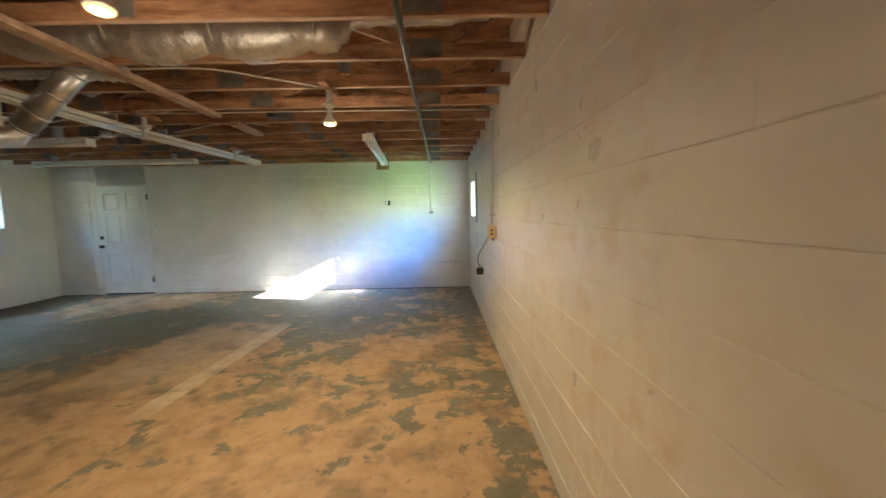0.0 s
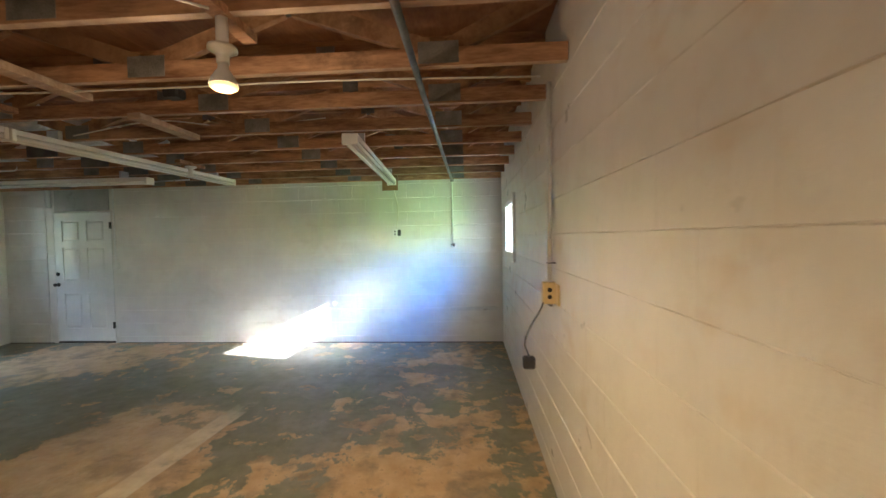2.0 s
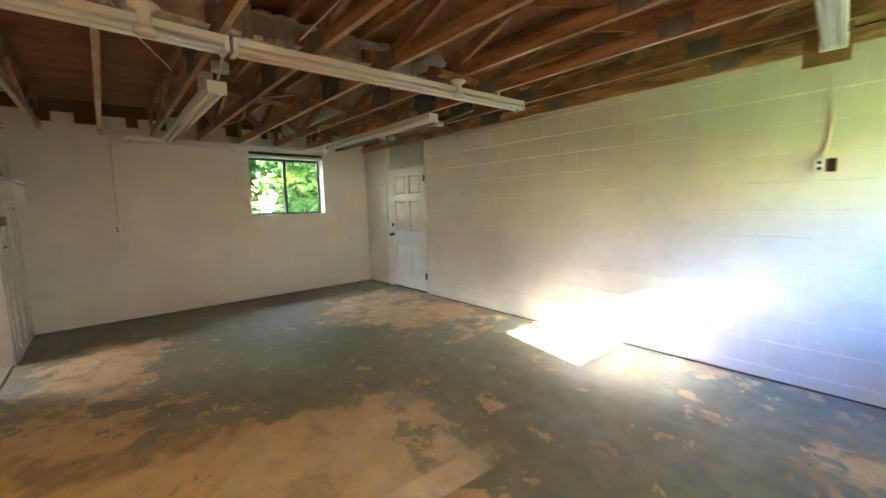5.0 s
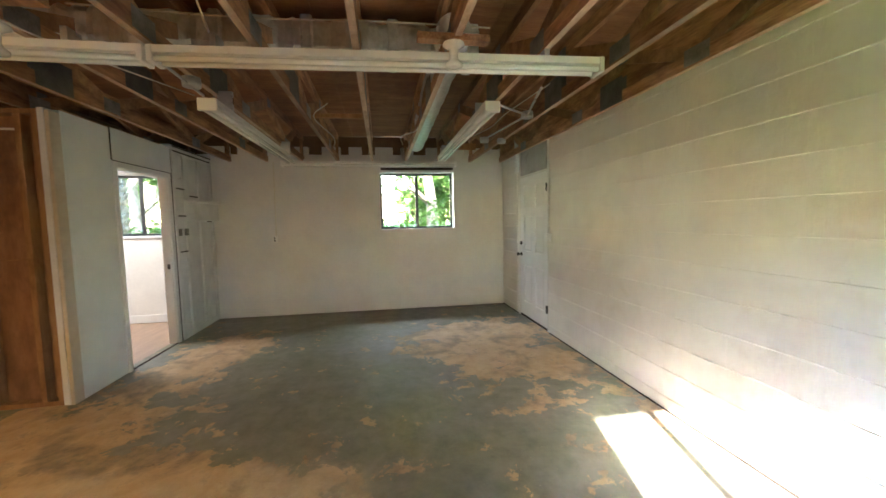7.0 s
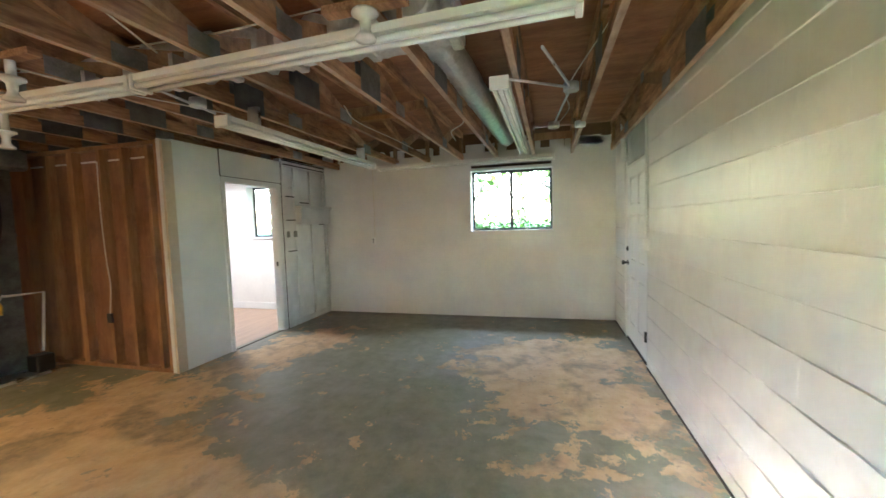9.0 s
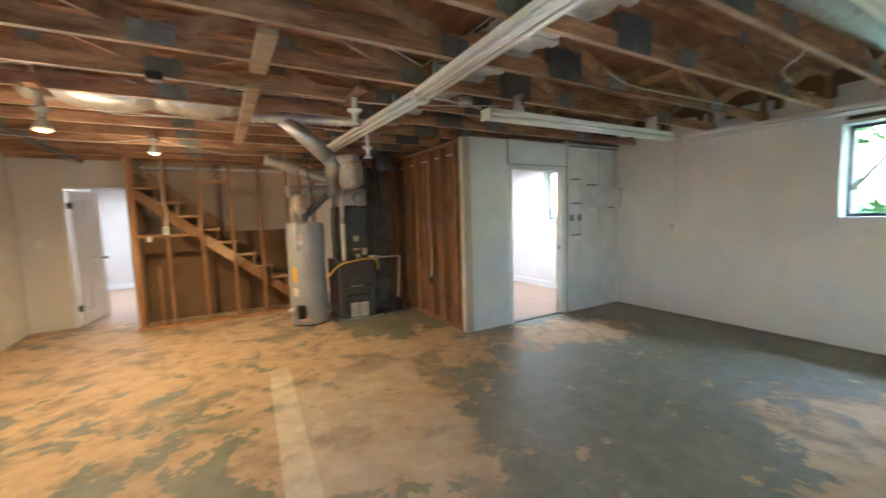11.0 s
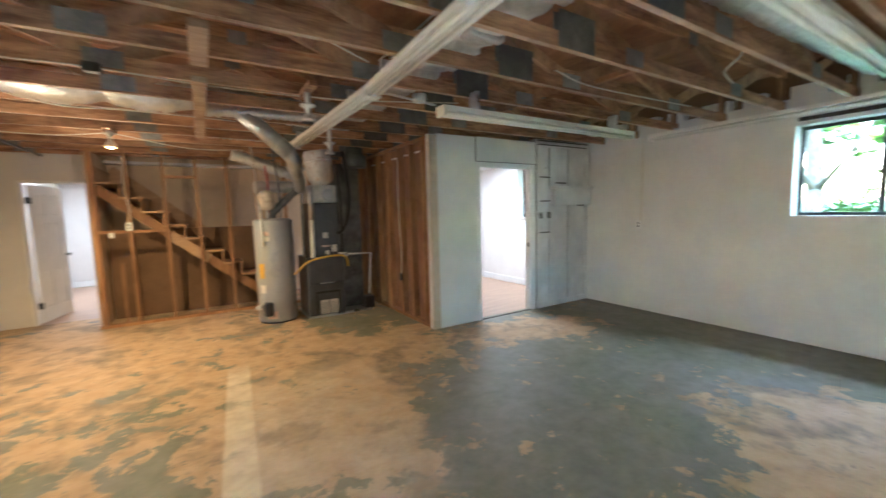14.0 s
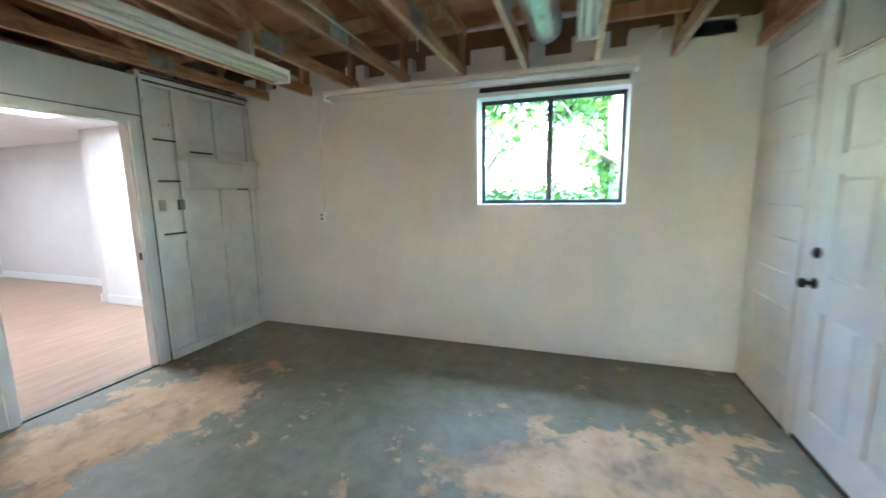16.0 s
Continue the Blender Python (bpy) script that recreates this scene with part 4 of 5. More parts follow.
stairs = thing("staircase", "rough wooden stairs going up behind the stud wall", "stairs")
RUN, RISE, TOPX, TOPZ = 0.2365, 0.2, -0.66, 2.165
for i in range(11):
    x1, z = TOPX - 0.02 - RUN * (i - 1), TOPZ - RISE * i
    if z < 0.1:
        break
    boxes("tread", TREAD, stairs, (x1 - RUN - 0.03, min(x1, -0.67), -0.7, 0.32, z - 0.03, z), bevel=0.004)
    boxes("riser", TREAD, stairs, (x1 - RUN - 0.012, x1 - RUN, -0.69, 0.31, z - RISE, z - 0.031))
for y in (-0.66, 0.27):
    bm = bmesh.new()
    beam(bm, (TOPX - 0.02, y, TOPZ - 0.28), (-3.0, y, TOPZ - 0.28 - (2.98 + TOPX) / RUN * RISE), 0.13, 0.036)
    part("stringer", bm, STUD, stairs)
bm = bmesh.new()
beam(bm, (-1.45, 0.315, 1.22), (-1.92, 0.315, 0.83), 0.13, 0.03)
part("brace", bm, TREAD, stairs, "pale diagonal board")
bm = bmesh.new()
beam(bm, (TOPX - 0.02, -0.7, TOPZ + 0.02), (-3.0, -0.7, TOPZ + 0.02 - (2.98 + TOPX) / RUN * RISE), 0.24, 0.02)
part("skirt", bm, TREAD, stairs, "pale skirt board against the stair wall")

# ---- brown partition of studs and panelling ----
brown = thing("timber_partition", "brown timber stud partition with panelling behind", "stud wall")
for y in (2.978, 2.86, 2.52, 2.2, 1.8, 1.76, 1.4, 1.0, 0.6):
    boxes("stud", STUD, brown, (-4.298, -4.21, y - 0.02, y + 0.02, 0.04, 2.33))
boxes("plate", STUD, brown, (-4.298, -4.21, 0.45, 2.998, 0.001, 0.039), label="bottom plate")
boxes("plate", STUD, brown, (-4.298, -4.21, 0.45, 2.998, 2.331, 2.369), label="top plate")
boxes("panelling", PANELLING, brown, (-4.325, -4.30, 0.45, 2.98, 0.0, 2.36), label="reddish-brown panelling sheet")
for z in (2.22, 1.19):
    boxes("seam_strip", LABEL if z > 2 else STUD, brown, (-4.2995, -4.296, 0.5, 2.84, z, z + (0.018 if z > 2 else 0.01)))
tagged(tube("cable", CABLE, None, [(-4.2, 2.2, 2.2), (-4.2, 2.19, 1.7), (-4.2, 2.21, 1.2), (-4.2, 2.24, 0.9), (-4.2, 2.2, 0.6)], 0.005, curved=True), "pale cable stapled to the timber", "cable")
boxes("outlet", BLACK, None, (-4.21, -4.185, 2.17, 2.23, 0.5, 0.6), label="dark box on the timber partition")["category"] = "outlet"

# ---- water heater ----
WX, WY, WR = -2.69, 1.335, 0.25
wh = thing("water_heater", "tall grey water heater with labels on its side", "water heater", (WX, WY, 0))
lathe("tank", HEATER, wh, (0, 0, 0), [(WR - 0.01, 0.02), (WR, 0.035), (WR, 1.385), (WR - 0.004, 1.395), (WR - 0.02, 1.40)], 48)
lathe("foot_ring", BLACK, wh, (0, 0, 0), [(WR - 0.015, 0), (WR - 0.015, 0.019)], 32)
lathe("top_cap", HEATER, wh, (0, 0, 0), [(WR - 0.03, 1.4005), (WR - 0.05, 1.415), (0.05, 1.42)], 32)


def curved_label(name, mat, a0, a1, z0, z1, label=""):
    bm = bmesh.new()
    n = 8
    rows = []
    for k in range(n + 1):
        a = radians(a0 + (a1 - a0) * k / n)
        c, s = math.cos(a), math.sin(a)
        rows.append([bm.verts.new((r * c, r * s, z)) for r, z in ((WR + 0.0005, z0), (WR + 0.002, z0), (WR + 0.002, z1), (WR + 0.0005, z1))])
    for p, q in zip(rows, rows[1:]):
        for i in range(4):
            bm.faces.new((p[i], p[(i + 1) % 4], q[(i + 1) % 4], q[i]))
    bm.faces.new(rows[0]), bm.faces.new(rows[-1][::-1])
    return part(name, bm, mat, wh, label)


curved_label("label", YELLOW, 28, 48, 0.62, 0.82, "yellow energy label")
curved_label("label", LABEL, 28, 48, 0.42, 0.53, "pale label")
curved_label("label", LABEL_PINK, 50, 80, 0.07, 0.17, "pinkish warning label")
curved_label("label", LABEL, 50, 68, 1.12, 1.18, "pale label")
curved_label("label", LABEL_PINK, 50, 68, 1.19, 1.25, "pinkish label")
boxes("control_box", BLACK, wh, (0.1, 0.2, 0.16, 0.27, 0.12, 0.3), bevel=0.01)
lathe("drain_valve", WHITE_PLASTIC, wh, (0.225, 0.13, 0.23), [(0.035, 0), (0.035, 0.05), (0.02, 0.055), (0.02, 0.08)], 12, axis="x")
tube("relief_pipe", WHITE_PLASTIC, wh, [(0.16, 0.21, 1.05), (0.165, 0.22, 1.2), (0.17, 0.2, 1.55), (0.19, 0.15, 1.62)], 0.012)
lathe("expansion_tank", INSUL, wh, (0.075, 0.12, 1.53), [(0.03, 0.0), (0.085, 0.02), (0.1, 0.06), (0.1, 0.2), (0.085, 0.24), (0.03, 0.265)], 24, "cream expansion tank")
tube("pipe", GALV, wh, [(0.075, 0.12, 1.42), (0.075, 0.12, 1.54)], 0.014)
tube("pipe", PIPE, wh, [(-0.1, 0.05, 1.42), (-0.1, 0.03, 1.9), (-0.06, 0.0, 2.25), (-0.06, 0.0, 2.38)], 0.012)
tube("pipe", RED, wh, [(0.05, 0.0, 1.42), (0.03, 0.0, 1.95), (0.05, -0.1, 2.2)], 0.012, label="red water line")
tube("pipe", CABLE, wh, [(0.17, 0.0, 1.42), (0.18, 0.0, 2.1), (0.2, -0.1, 2.38)], 0.01)

# ---- furnace ----
FX0, FX1, FY0, FY1 = -3.58, -3.065, 0.95, 1.60
fu = thing("furnace", "dark grey upright furnace with service panels", "furnace")
boxes("pad", GALV, fu, (-3.97, FX1 + 0.03, FY0 - 0.02, FY1 + 0.03, 0.001, 0.025))
boxes("cabinet", FURNACE, fu, (FX0, FX1, FY0, FY1 - 0.02, 0.026, 0.85), bevel=0.006)
boxes("cabinet", FURNACE, fu, (-3.545, -3.15, FY0, FY1 - 0.05, 0.852, 1.62), bevel=0.006)
boxes("door_panel", FURNACE, fu, (FX0 + 0.015, FX1 - 0.015, FY1 - 0.019, FY1, 0.49, 0.835), bevel=0.008, label="upper service door")
boxes("door_panel", FURNACE, fu, (FX0 + 0.015, FX1 - 0.015, FY1 - 0.019, FY1, 0.05, 0.475), bevel=0.008, label="lower service door")
boxes("door_panel", FURNACE, fu, (-3.53, -3.165, FY1 - 0.049, FY1 - 0.034, 0.88, 1.60), bevel=0.008, label="blower door")
for i in range(7):
    x = FX0 + 0.11 + i * 0.045
    boxes("louvre", FURNACE, fu, (x, x + 0.02, FY1 + 0.0005, FY1 + 0.008, 0.56, 0.76), bevel=0.003)
boxes("frame", BLACK, fu, (FX0 + 0.09, FX1 - 0.09, FY1 + 0.0005, FY1 + 0.006, 0.34, 0.37))
boxes("frame", BLACK, fu, (FX0 + 0.09, FX0 + 0.105, FY1 + 0.0005, FY1 + 0.006, 0.03, 0.34))
boxes("frame", BLACK, fu, (FX1 - 0.105, FX1 - 0.09, FY1 + 0.0005, FY1 + 0.006, 0.03, 0.34))
boxes("label", LABEL, fu, (FX0 + 0.115, FX0 + 0.235, FY1 + 0.001, FY1 + 0.0025, 0.04, 0.24), label="printed instruction sheet")
boxes("label", LABEL, fu, (FX0 + 0.25, FX0 + 0.37, FY1 + 0.001, FY1 + 0.0025, 0.04, 0.24), label="printed instruction sheet")
for k in range(7):
    for x0 in (FX0 + 0.125, FX0 + 0.26):
        boxes("print_line", FURNACE, fu, (x0, x0 + 0.1, FY1 + 0.0026, FY1 + 0.003, 0.06 + k * 0.023, 0.066 + k * 0.023))
boxes("bracket", GALV, fu, (FX0 + 0.16, FX0 + 0.36, FY1 + 0.0005, FY1 + 0.012, 0.478, 0.49))
F2 = FY1 - 0.034
boxes("label", LABEL, fu, (-3.37, -3.30, F2, F2 + 0.002, 1.12, 1.2), label="small pale label")
boxes("label", LABEL, fu, (-3.49, -3.42, F2, F2 + 0.002, 0.92, 1.02), label="small pale label")
boxes("label", LABEL, fu, (-3.38, -3.33, F2, F2 + 0.002, 0.885, 0.94), label="small pale label")
boxes("label", LABEL_PINK, fu, (-3.39, -3.28, F2, F2 + 0.002, 0.995, 1.02), label="small red label")
tube("vent_tube", WHITE_PLASTIC, fu, [(-3.135, FY1 + 0.03, 0.86), (-3.14, FY1 + 0.03, 1.38)], 0.03, 14, "white vent tube")
tube("vent_tube", GALV, fu, [(-3.14, FY1 + 0.03, 1.381), (-3.145, FY1 + 0.03, 1.74), (-3.16, FY1 - 0.03, 1.84)], 0.032, 14, "galvanised vent tube")
tube("pipe", PIPE, fu, [(-3.03, FY1 - 0.02, 0.86), (-3.04, FY1 - 0.02, 1.75), (-3.06, FY1 - 0.1, 1.95)], 0.018, 10, "dull vertical pipe")
boxes("coil_case", FOIL, fu, (-3.53, -3.17, FY0, FY1 - 0.06, 1.622, 1.87), bevel=0.012, label="foil-wrapped coil case")
lathe("blower_flange", GALV, fu, (-3.41, FY1 - 0.059, 1.73), [(0.085, 0), (0.085, 0.03), (0.062, 0.036)], 20, axis="y")
tube("gas_line", YELLOW, fu, smooth_path([(-3.62, FY1 + 0.04, 0.70), (-3.605, FY1 + 0.07, 0.8), (-3.52, FY1 + 0.1, 0.87), (-3.3, FY1 + 0.12, 0.87), (-3.05, FY1 + 0.12, 0.82), (-2.91, FY1 + 0.1, 0.70), (-2.87, FY1 + 0.06, 0.66)]), 0.013, label="yellow flexible gas line")
boxes("gas_valve", GALV, fu, (-3.63, -3.58, FY1 - 0.02, FY1 + 0.06, 0.84, 0.9), bevel=0.008)
duct = thing("return_duct", "tall galvanised return duct beside the furnace", "duct")
boxes("riser", DULL_GALV, duct, (-3.95, FX0 - 0.012, FY0, FY1 - 0.27, 0.026, 2.2), label="dull galvanised riser")
for z in (0.75, 1.45, 2.05):
    boxes("seam", DULL_GALV, duct, (-3.955, FX0 - 0.008, FY0 + 0.1, FY1 - 0.262, z, z + 0.03))
lathe("collar", DULL_GALV, duct, (-3.88, FY0 + 0.42, 2.14), [(0.17, 0.0), (0.18, 0.04), (0.18, 0.17), (0.13, 0.2), (0.13, 0.3)], 24, "round dull metal collar")
pl = thing("plenum", "stained white wrapped canister over the furnace", "duct", (-3.33, 1.44, 2.12))
can = lathe("wrap", STAINED_WRAP, pl, (0, 0, 0), [(0.06, -0.25), (0.13, -0.235), (0.165, -0.17), (0.185, -0.05), (0.19, 0.1), (0.18, 0.19), (0.16, 0.23), (0.06, 0.24)], 28)
can.rotation_euler = (0, radians(8), 0)
can = lathe("band", STAINED_WRAP, pl, (0, 0, 0), [(0.188, 0.08), (0.195, 0.085), (0.195, 0.105), (0.187, 0.11)], 28, "seam band")
can.rotation_euler = (0, radians(8), 0)
tagged(tube("refrigerant_line", BLACK, None, [(-3.50, FY1 + 0.0, 1.18), (-3.58, FY1 + 0.02, 1.23), (-3.66, FY1 + 0.02, 1.42), (-3.70, FY1 - 0.0, 1.7), (-3.69, FY1 - 0.05, 2.05), (-3.66, FY1 - 0.1, 2.35)], 0.024, 10, curved=True), "black insulated refrigerant line", "pipe")
tagged(tube("refrigerant_line", BLACK, None, [(-3.51, FY1 + 0.0, 2.2), (-3.57, FY1 + 0.0, 1.7), (-3.565, FY1 + 0.0, 1.2), (-3.565, FY1 + 0.0, 0.87)], 0.016, 8, curved=True), "thin black line on the furnace side", "pipe")
tagged(tube("condensate_pipe", WHITE_PLASTIC, None, [(-3.50, FY1 + 0.03, 0.90), (-3.70, FY1 + 0.0, 0.87), (-4.0, FY1 - 0.03, 0.86), (-3.95, FY1 - 0.03, 0.24)], 0.013, 8), "white plastic condensate pipe", "pipe")
boxes("condensate_pump", BLACK, None, (-4.03, -3.87, FY1 - 0.16, FY1 + 0.0, 0.026, 0.2), bevel=0.01, label="black condensate pump on the floor")["category"] = "pump"


# ---- ducts ----
def flex(name, label, points, radius, mat=FOIL, step=0.035, ripple=0.006, sides=20):
    pts = smooth_path(points, 24)
    out = [pts[0]]
    for p in pts[1:]:
        while (p - out[-1]).length > step:
            out.append(out[-1] + (p - out[-1]).normalized() * step)
    rings = [radius + (ripple if k % 2 else -ripple) + random.uniform(-ripple, ripple) * 0.8 for k in range(len(out))]
    return tagged(tube(name, mat, None, out, radius, sides, rings=rings), label, "duct")


random.seed(11)
flex("flex_duct", "silver flexible duct running west between the trusses", [(-3.1, 6.08, 2.60), (-4.6, 6.12, 2.61), (-6.85, 6.18, 2.63)], 0.108)


def hung_duct(points, label, radius, ends, sag, step=0.03, bay=0.62):
    """Soft foil-wrapped duct that bellies between its hangers; ends: (full until, crushed after), as x."""
    pts = smooth_path(points, 24)
    out = [pts[0]]
    for p in pts[1:]:
        while (p - out[-1]).length > step:
            out.append(out[-1] + (p - out[-1]).normalized() * step)
    rings = []
    for k, p in enumerate(out):
        belly = abs(math.sin(math.pi * (k * step) / bay)) ** 0.55
        full = min(max((ends[1] - p.x) / (ends[1] - ends[0]), 0.0), 1.0)
        rings.append((radius * (0.72 + 0.28 * belly)) * (0.35 + 0.65 * full) + random.uniform(-0.006, 0.006))
        out[k] = p - Vector((0, 0, sag * belly * full - 0.05 * (1 - full)))
    duct = thing("flex_duct", label, "duct")
    tube("sleeve", FOIL, duct, out, radius, 22, rings=rings)
    return duct


sagging = hung_duct([(-3.1, 2.66, 2.57), (-2.4, 2.82, 2.56), (-1.4, 2.86, 2.55), (-0.5, 2.86, 2.56), (0.1, 2.85, 2.58), (0.5, 2.85, 2.6)],
          "sagging foil-wrapped flexible duct crushed flat at its end", 0.135, (-0.52, -0.4), 0.035)
for x in (-2.45, -1.83, -1.2, -0.58):
    tube("strap", CABLE, sagging, [(x, 2.70, 2.70), (x, 2.73, 2.52), (x, 2.86, 2.425), (x + 0.02, 2.99, 2.50), (x + 0.02, 3.02, 2.70)], 0.006, 6, "pale strap looped under the duct", curved=True)


def wrapped_box(name, parent, x0, x1, y0, y1, z0, z1, step=0.045, puff=0.012):
    """A rectangular duct in wrinkled foil: rounded section, the skin drawn in and puffed out along its run."""
    section = []
    for cx, cz, a0 in ((x1 - 0.04, z1 - 0.04, 0), (x0 + 0.04, z1 - 0.04, 90), (x0 + 0.04, z0 + 0.04, 180), (x1 - 0.04, z0 + 0.04, 270)):
        section += [(cx + 0.04 * math.cos(radians(a0 + a)), cz + 0.04 * math.sin(radians(a0 + a))) for a in (0, 45, 90)]
    bm = bmesh.new()
    rows, n = [], int((y1 - y0) / step)
    mx, mz = (x0 + x1) / 2, (z0 + z1) / 2
    for k in range(n + 1):
        g = 1 + random.uniform(-puff, puff) / (z1 - z0) * 2
        rows.append([bm.verts.new((mx + (x - mx) * g, y0 + (y1 - y0) * k / n + random.uniform(-0.008, 0.008), max(mz + (z - mz) * g + random.uniform(-0.003, 0.003), CHORD_Z + CHORD_H + 0.001))) for x, z in section])
    for p, q in zip(rows, rows[1:]):
        for i in range(len(section)):
            bm.faces.new((p[i], p[(i + 1) % len(section)], q[(i + 1) % len(section)], q[i]))
    bm.faces.new(rows[0]), bm.faces.new(rows[-1][::-1])
    return part(name, bm, FOIL, parent)


trunk = thing("trunk_duct", "foil-wrapped rectangular trunk duct threaded through the trusses", "duct")
wrapped_box("sheet", trunk, -3.53, -3.27, 1.5, 6.27, 2.50, 2.71)
for k in range(5):
    boxes("collar", FOIL, trunk, (-3.54, -3.258, 6.27 - k * PITCH - 0.07, 6.27 - k * PITCH, 2.488, 2.722), bevel=0.01)
fl = thing("flue", "slanting galvanised duct with an elbow toward the water heater", "duct")
tube("pipe", GALV, fl, [(-2.20, 3.02, 2.46), (-2.66, 3.02, 2.05)], 0.078, 24, label="slanting flue pipe")
for q in (0.12, 0.45, 0.75, 0.97):
    c0, c1 = Vector((-2.20, 3.02, 2.46)), Vector((-2.66, 3.02, 2.05))
    tube("seam_ring", GALV, fl, [c0.lerp(c1, q), c0.lerp(c1, q + 0.025)], 0.083, 24)
tube("pipe", GALV, fl, [(-2.64, 3.02, 2.07), (-2.69, 3.0, 1.99), (-2.73, 2.8, 1.94), (-2.92, 2.1, 1.87), (-3.02, 1.6, 1.82)], 0.07, 24, label="galvanised round elbow")
tube("pipe", PIPE, fl, [(-3.02, 1.66, 1.83), (-2.98, 1.45, 1.78), (-2.80, 1.36, 1.60), (-2.70, 1.335, 1.50), (-2.69, 1.335, 1.425)], 0.05, 20, label="dull draught pipe")
flex("flex_duct", "silver duct over the water heater", [(-2.25, 1.2, 2.28), (-2.55, 1.2, 2.19), (-2.85, 1.2, 2.08), (-3.1, 1.2, 2.02)], 0.075, ripple=0.009)
flex("flex_duct", "foil-wrapped duct behind the expansion tank", [(-2.5, 1.2, 1.85), (-2.8, 1.18, 1.86), (-3.15, 1.2, 1.85)], 0.08, ripple=0.009)
flex("flex_duct", "foil duct across the trusses", [(-2.0, 1.6, 2.5), (-2.6, 1.55, 2.5), (-3.2, 1.5, 2.52)], 0.085)
flex("flex_duct", "thin silver duct along the trusses", [(-1.95, 3.05, 2.40), (-2.5, 3.05, 2.42), (-3.1, 3.05, 2.44)], 0.05)

# ---- cables under the trusses ----
random.seed(5)


def cable(points, label="thin pale cable stapled under the trusses", r=0.005):
    return tagged(tube("cable", CABLE, None, points, r, 6, curved=True), label, "cable")


cable([(0.6, 4.05, 2.375), (-0.5, 3.95, 2.36), (-1.3, 3.98, 2.372), (-2.0, 3.94, 2.36), (-2.9, 3.97, 2.375), (-3.8, 4.3, 2.375)])
cable([(-0.68, 3.3, 2.36), (-1.0, 3.0, 2.34), (-1.4, 2.9, 2.37), (-2.2, 2.88, 2.36)])
cable([(-1.12, 1.8, 2.36), (-0.6, 1.7, 2.32), (0.2, 1.65, 2.36)])
cable([(-1.12, 1.8, 2.36), (-1.8, 1.4, 2.3), (-2.4, 1.3, 2.33)])
cable([(-1.0, 5.3, 2.6), (-1.6, 5.0, 2.46), (-2.2, 4.9, 2.5), (-2.8, 4.8, 2.38)])
cable([(-3.7, 7.1, 2.6), (-4.6, 6.9, 2.52), (-5.4, 6.95, 2.56), (-6.4, 6.8, 2.6)])
for pts in ([(-3.3, 6.72, 2.34), (-4.03, 6.90, 2.35)], [(-3.62, 6.49, 2.32), (-4.03, 6.90, 2.35)], [(-4.03, 6.90, 2.35), (-5.1, 6.8, 2.36)], [(-3.45, 4.50, 2.27), (-2.97, 4.45, 2.33)]):
    tagged(tube("conduit", GALV, None, pts, 0.009), "short galvanised conduit between fixtures", "pipe")
for x, y, z in ((-4.03, 6.90, 2.345), (-5.1, 6.8, 2.345), (-5.24, 7.05, 2.365), (-3.32, 4.49, 2.30)):
    t = thing("junction_box", "round galvanised ceiling box", "junction box")
    lathe("box", GALV, t, (x, y, z), [(0.05, -0.02), (0.052, 0.0), (0.05, 0.035)], 16)
cable([(-4.75, 6.01, 2.44), (-4.78, 5.98, 2.37), (-4.92, 5.84, 2.34), (-5.0, 5.86, 2.27)], "short hanging cable end", 0.006)
cable([(-6.0, 5.49, 2.44), (-6.02, 5.47, 2.36), (-6.05, 5.46, 2.31)], "short hanging wire end", 0.003)
cable([(-3.1, 4.0, 2.62), (-3.1, 4.9, 2.60), (-3.12, 5.6, 2.63), (-3.1, 6.3, 2.62)], "pale cable laid over the trunk duct")
cable([(-4.0, 5.2, 2.40), (-4.6, 5.0, 2.44), (-5.3, 5.1, 2.40), (-6.2, 5.0, 2.46)])
boxes("speaker_box", BLACK, None, (-1.42, -1.33, 3.98, 4.06, 2.33, CHORD_Z - 0.001), bevel=0.01, label="small black box under a truss")["category"] = "box"

# ---- patched panels on the southwest wall ----
pn = thing("panelled_patch", "old white painted frames and boards patching the wall", "wall panel")
Y = YS
for x0, x1 in ((-6.0, -5.945), (-6.30, -6.20), (-6.66, -6.60), (-7.045, -6.98)):
    boxes("stile", PAINT_OLD, pn, (x0, x1, Y + 0.001, Y + 0.0275, 0.08, 2.33), bevel=0.003)
for x0, x1, z0, z1 in ((-7.04, -5.95, 0.0, 0.078), (-6.20, -6.0, 1.03, 1.10), (-7.04, -5.95, 2.332, 2.40)):
    boxes("rail", PAINT_OLD, pn, (x0, x1, Y + 0.001, Y + 0.0245, z0, z1), bevel=0.003)
for x0, x1, z0, z1 in ((-6.20, -6.0, 1.91, 2.32), (-6.20, -6.0, 1.565, 1.895), (-6.20, -6.0, 1.115, 1.555), (-6.60, -6.30, 1.91, 2.32), (-6.98, -6.66, 1.86, 2.32)):
    boxes("panel", PAINT_OLD, pn, (x0 + 0.004, x1 - 0.004, Y + 0.001, Y + 0.011, z0, z1), bevel=0.004)
boxes("header_box", PAINT_OLD, pn, (-7.0, -6.215, Y + 0.017, Y + 0.12, 1.50, 1.74), bevel=0.004)
boxes("ledge", PAINT_OLD, pn, (-7.02, -6.2, Y + 0.017, Y + 0.15, 1.742, 1.775), bevel=0.004)
for z, x0, x1 in ((1.898, -6.20, -6.0), (1.557, -6.20, -6.0), (1.104, -6.20, -6.0), (1.82, -6.56, -6.32), (2.41, -7.04, -5.96), (1.487, -6.95, -6.80), (2.355, -7.0, -5.97)):
    boxes("crack", DARK_GAP, pn, (x0, x1, Y + 0.0255, Y + 0.0285, z, z + 0.016))
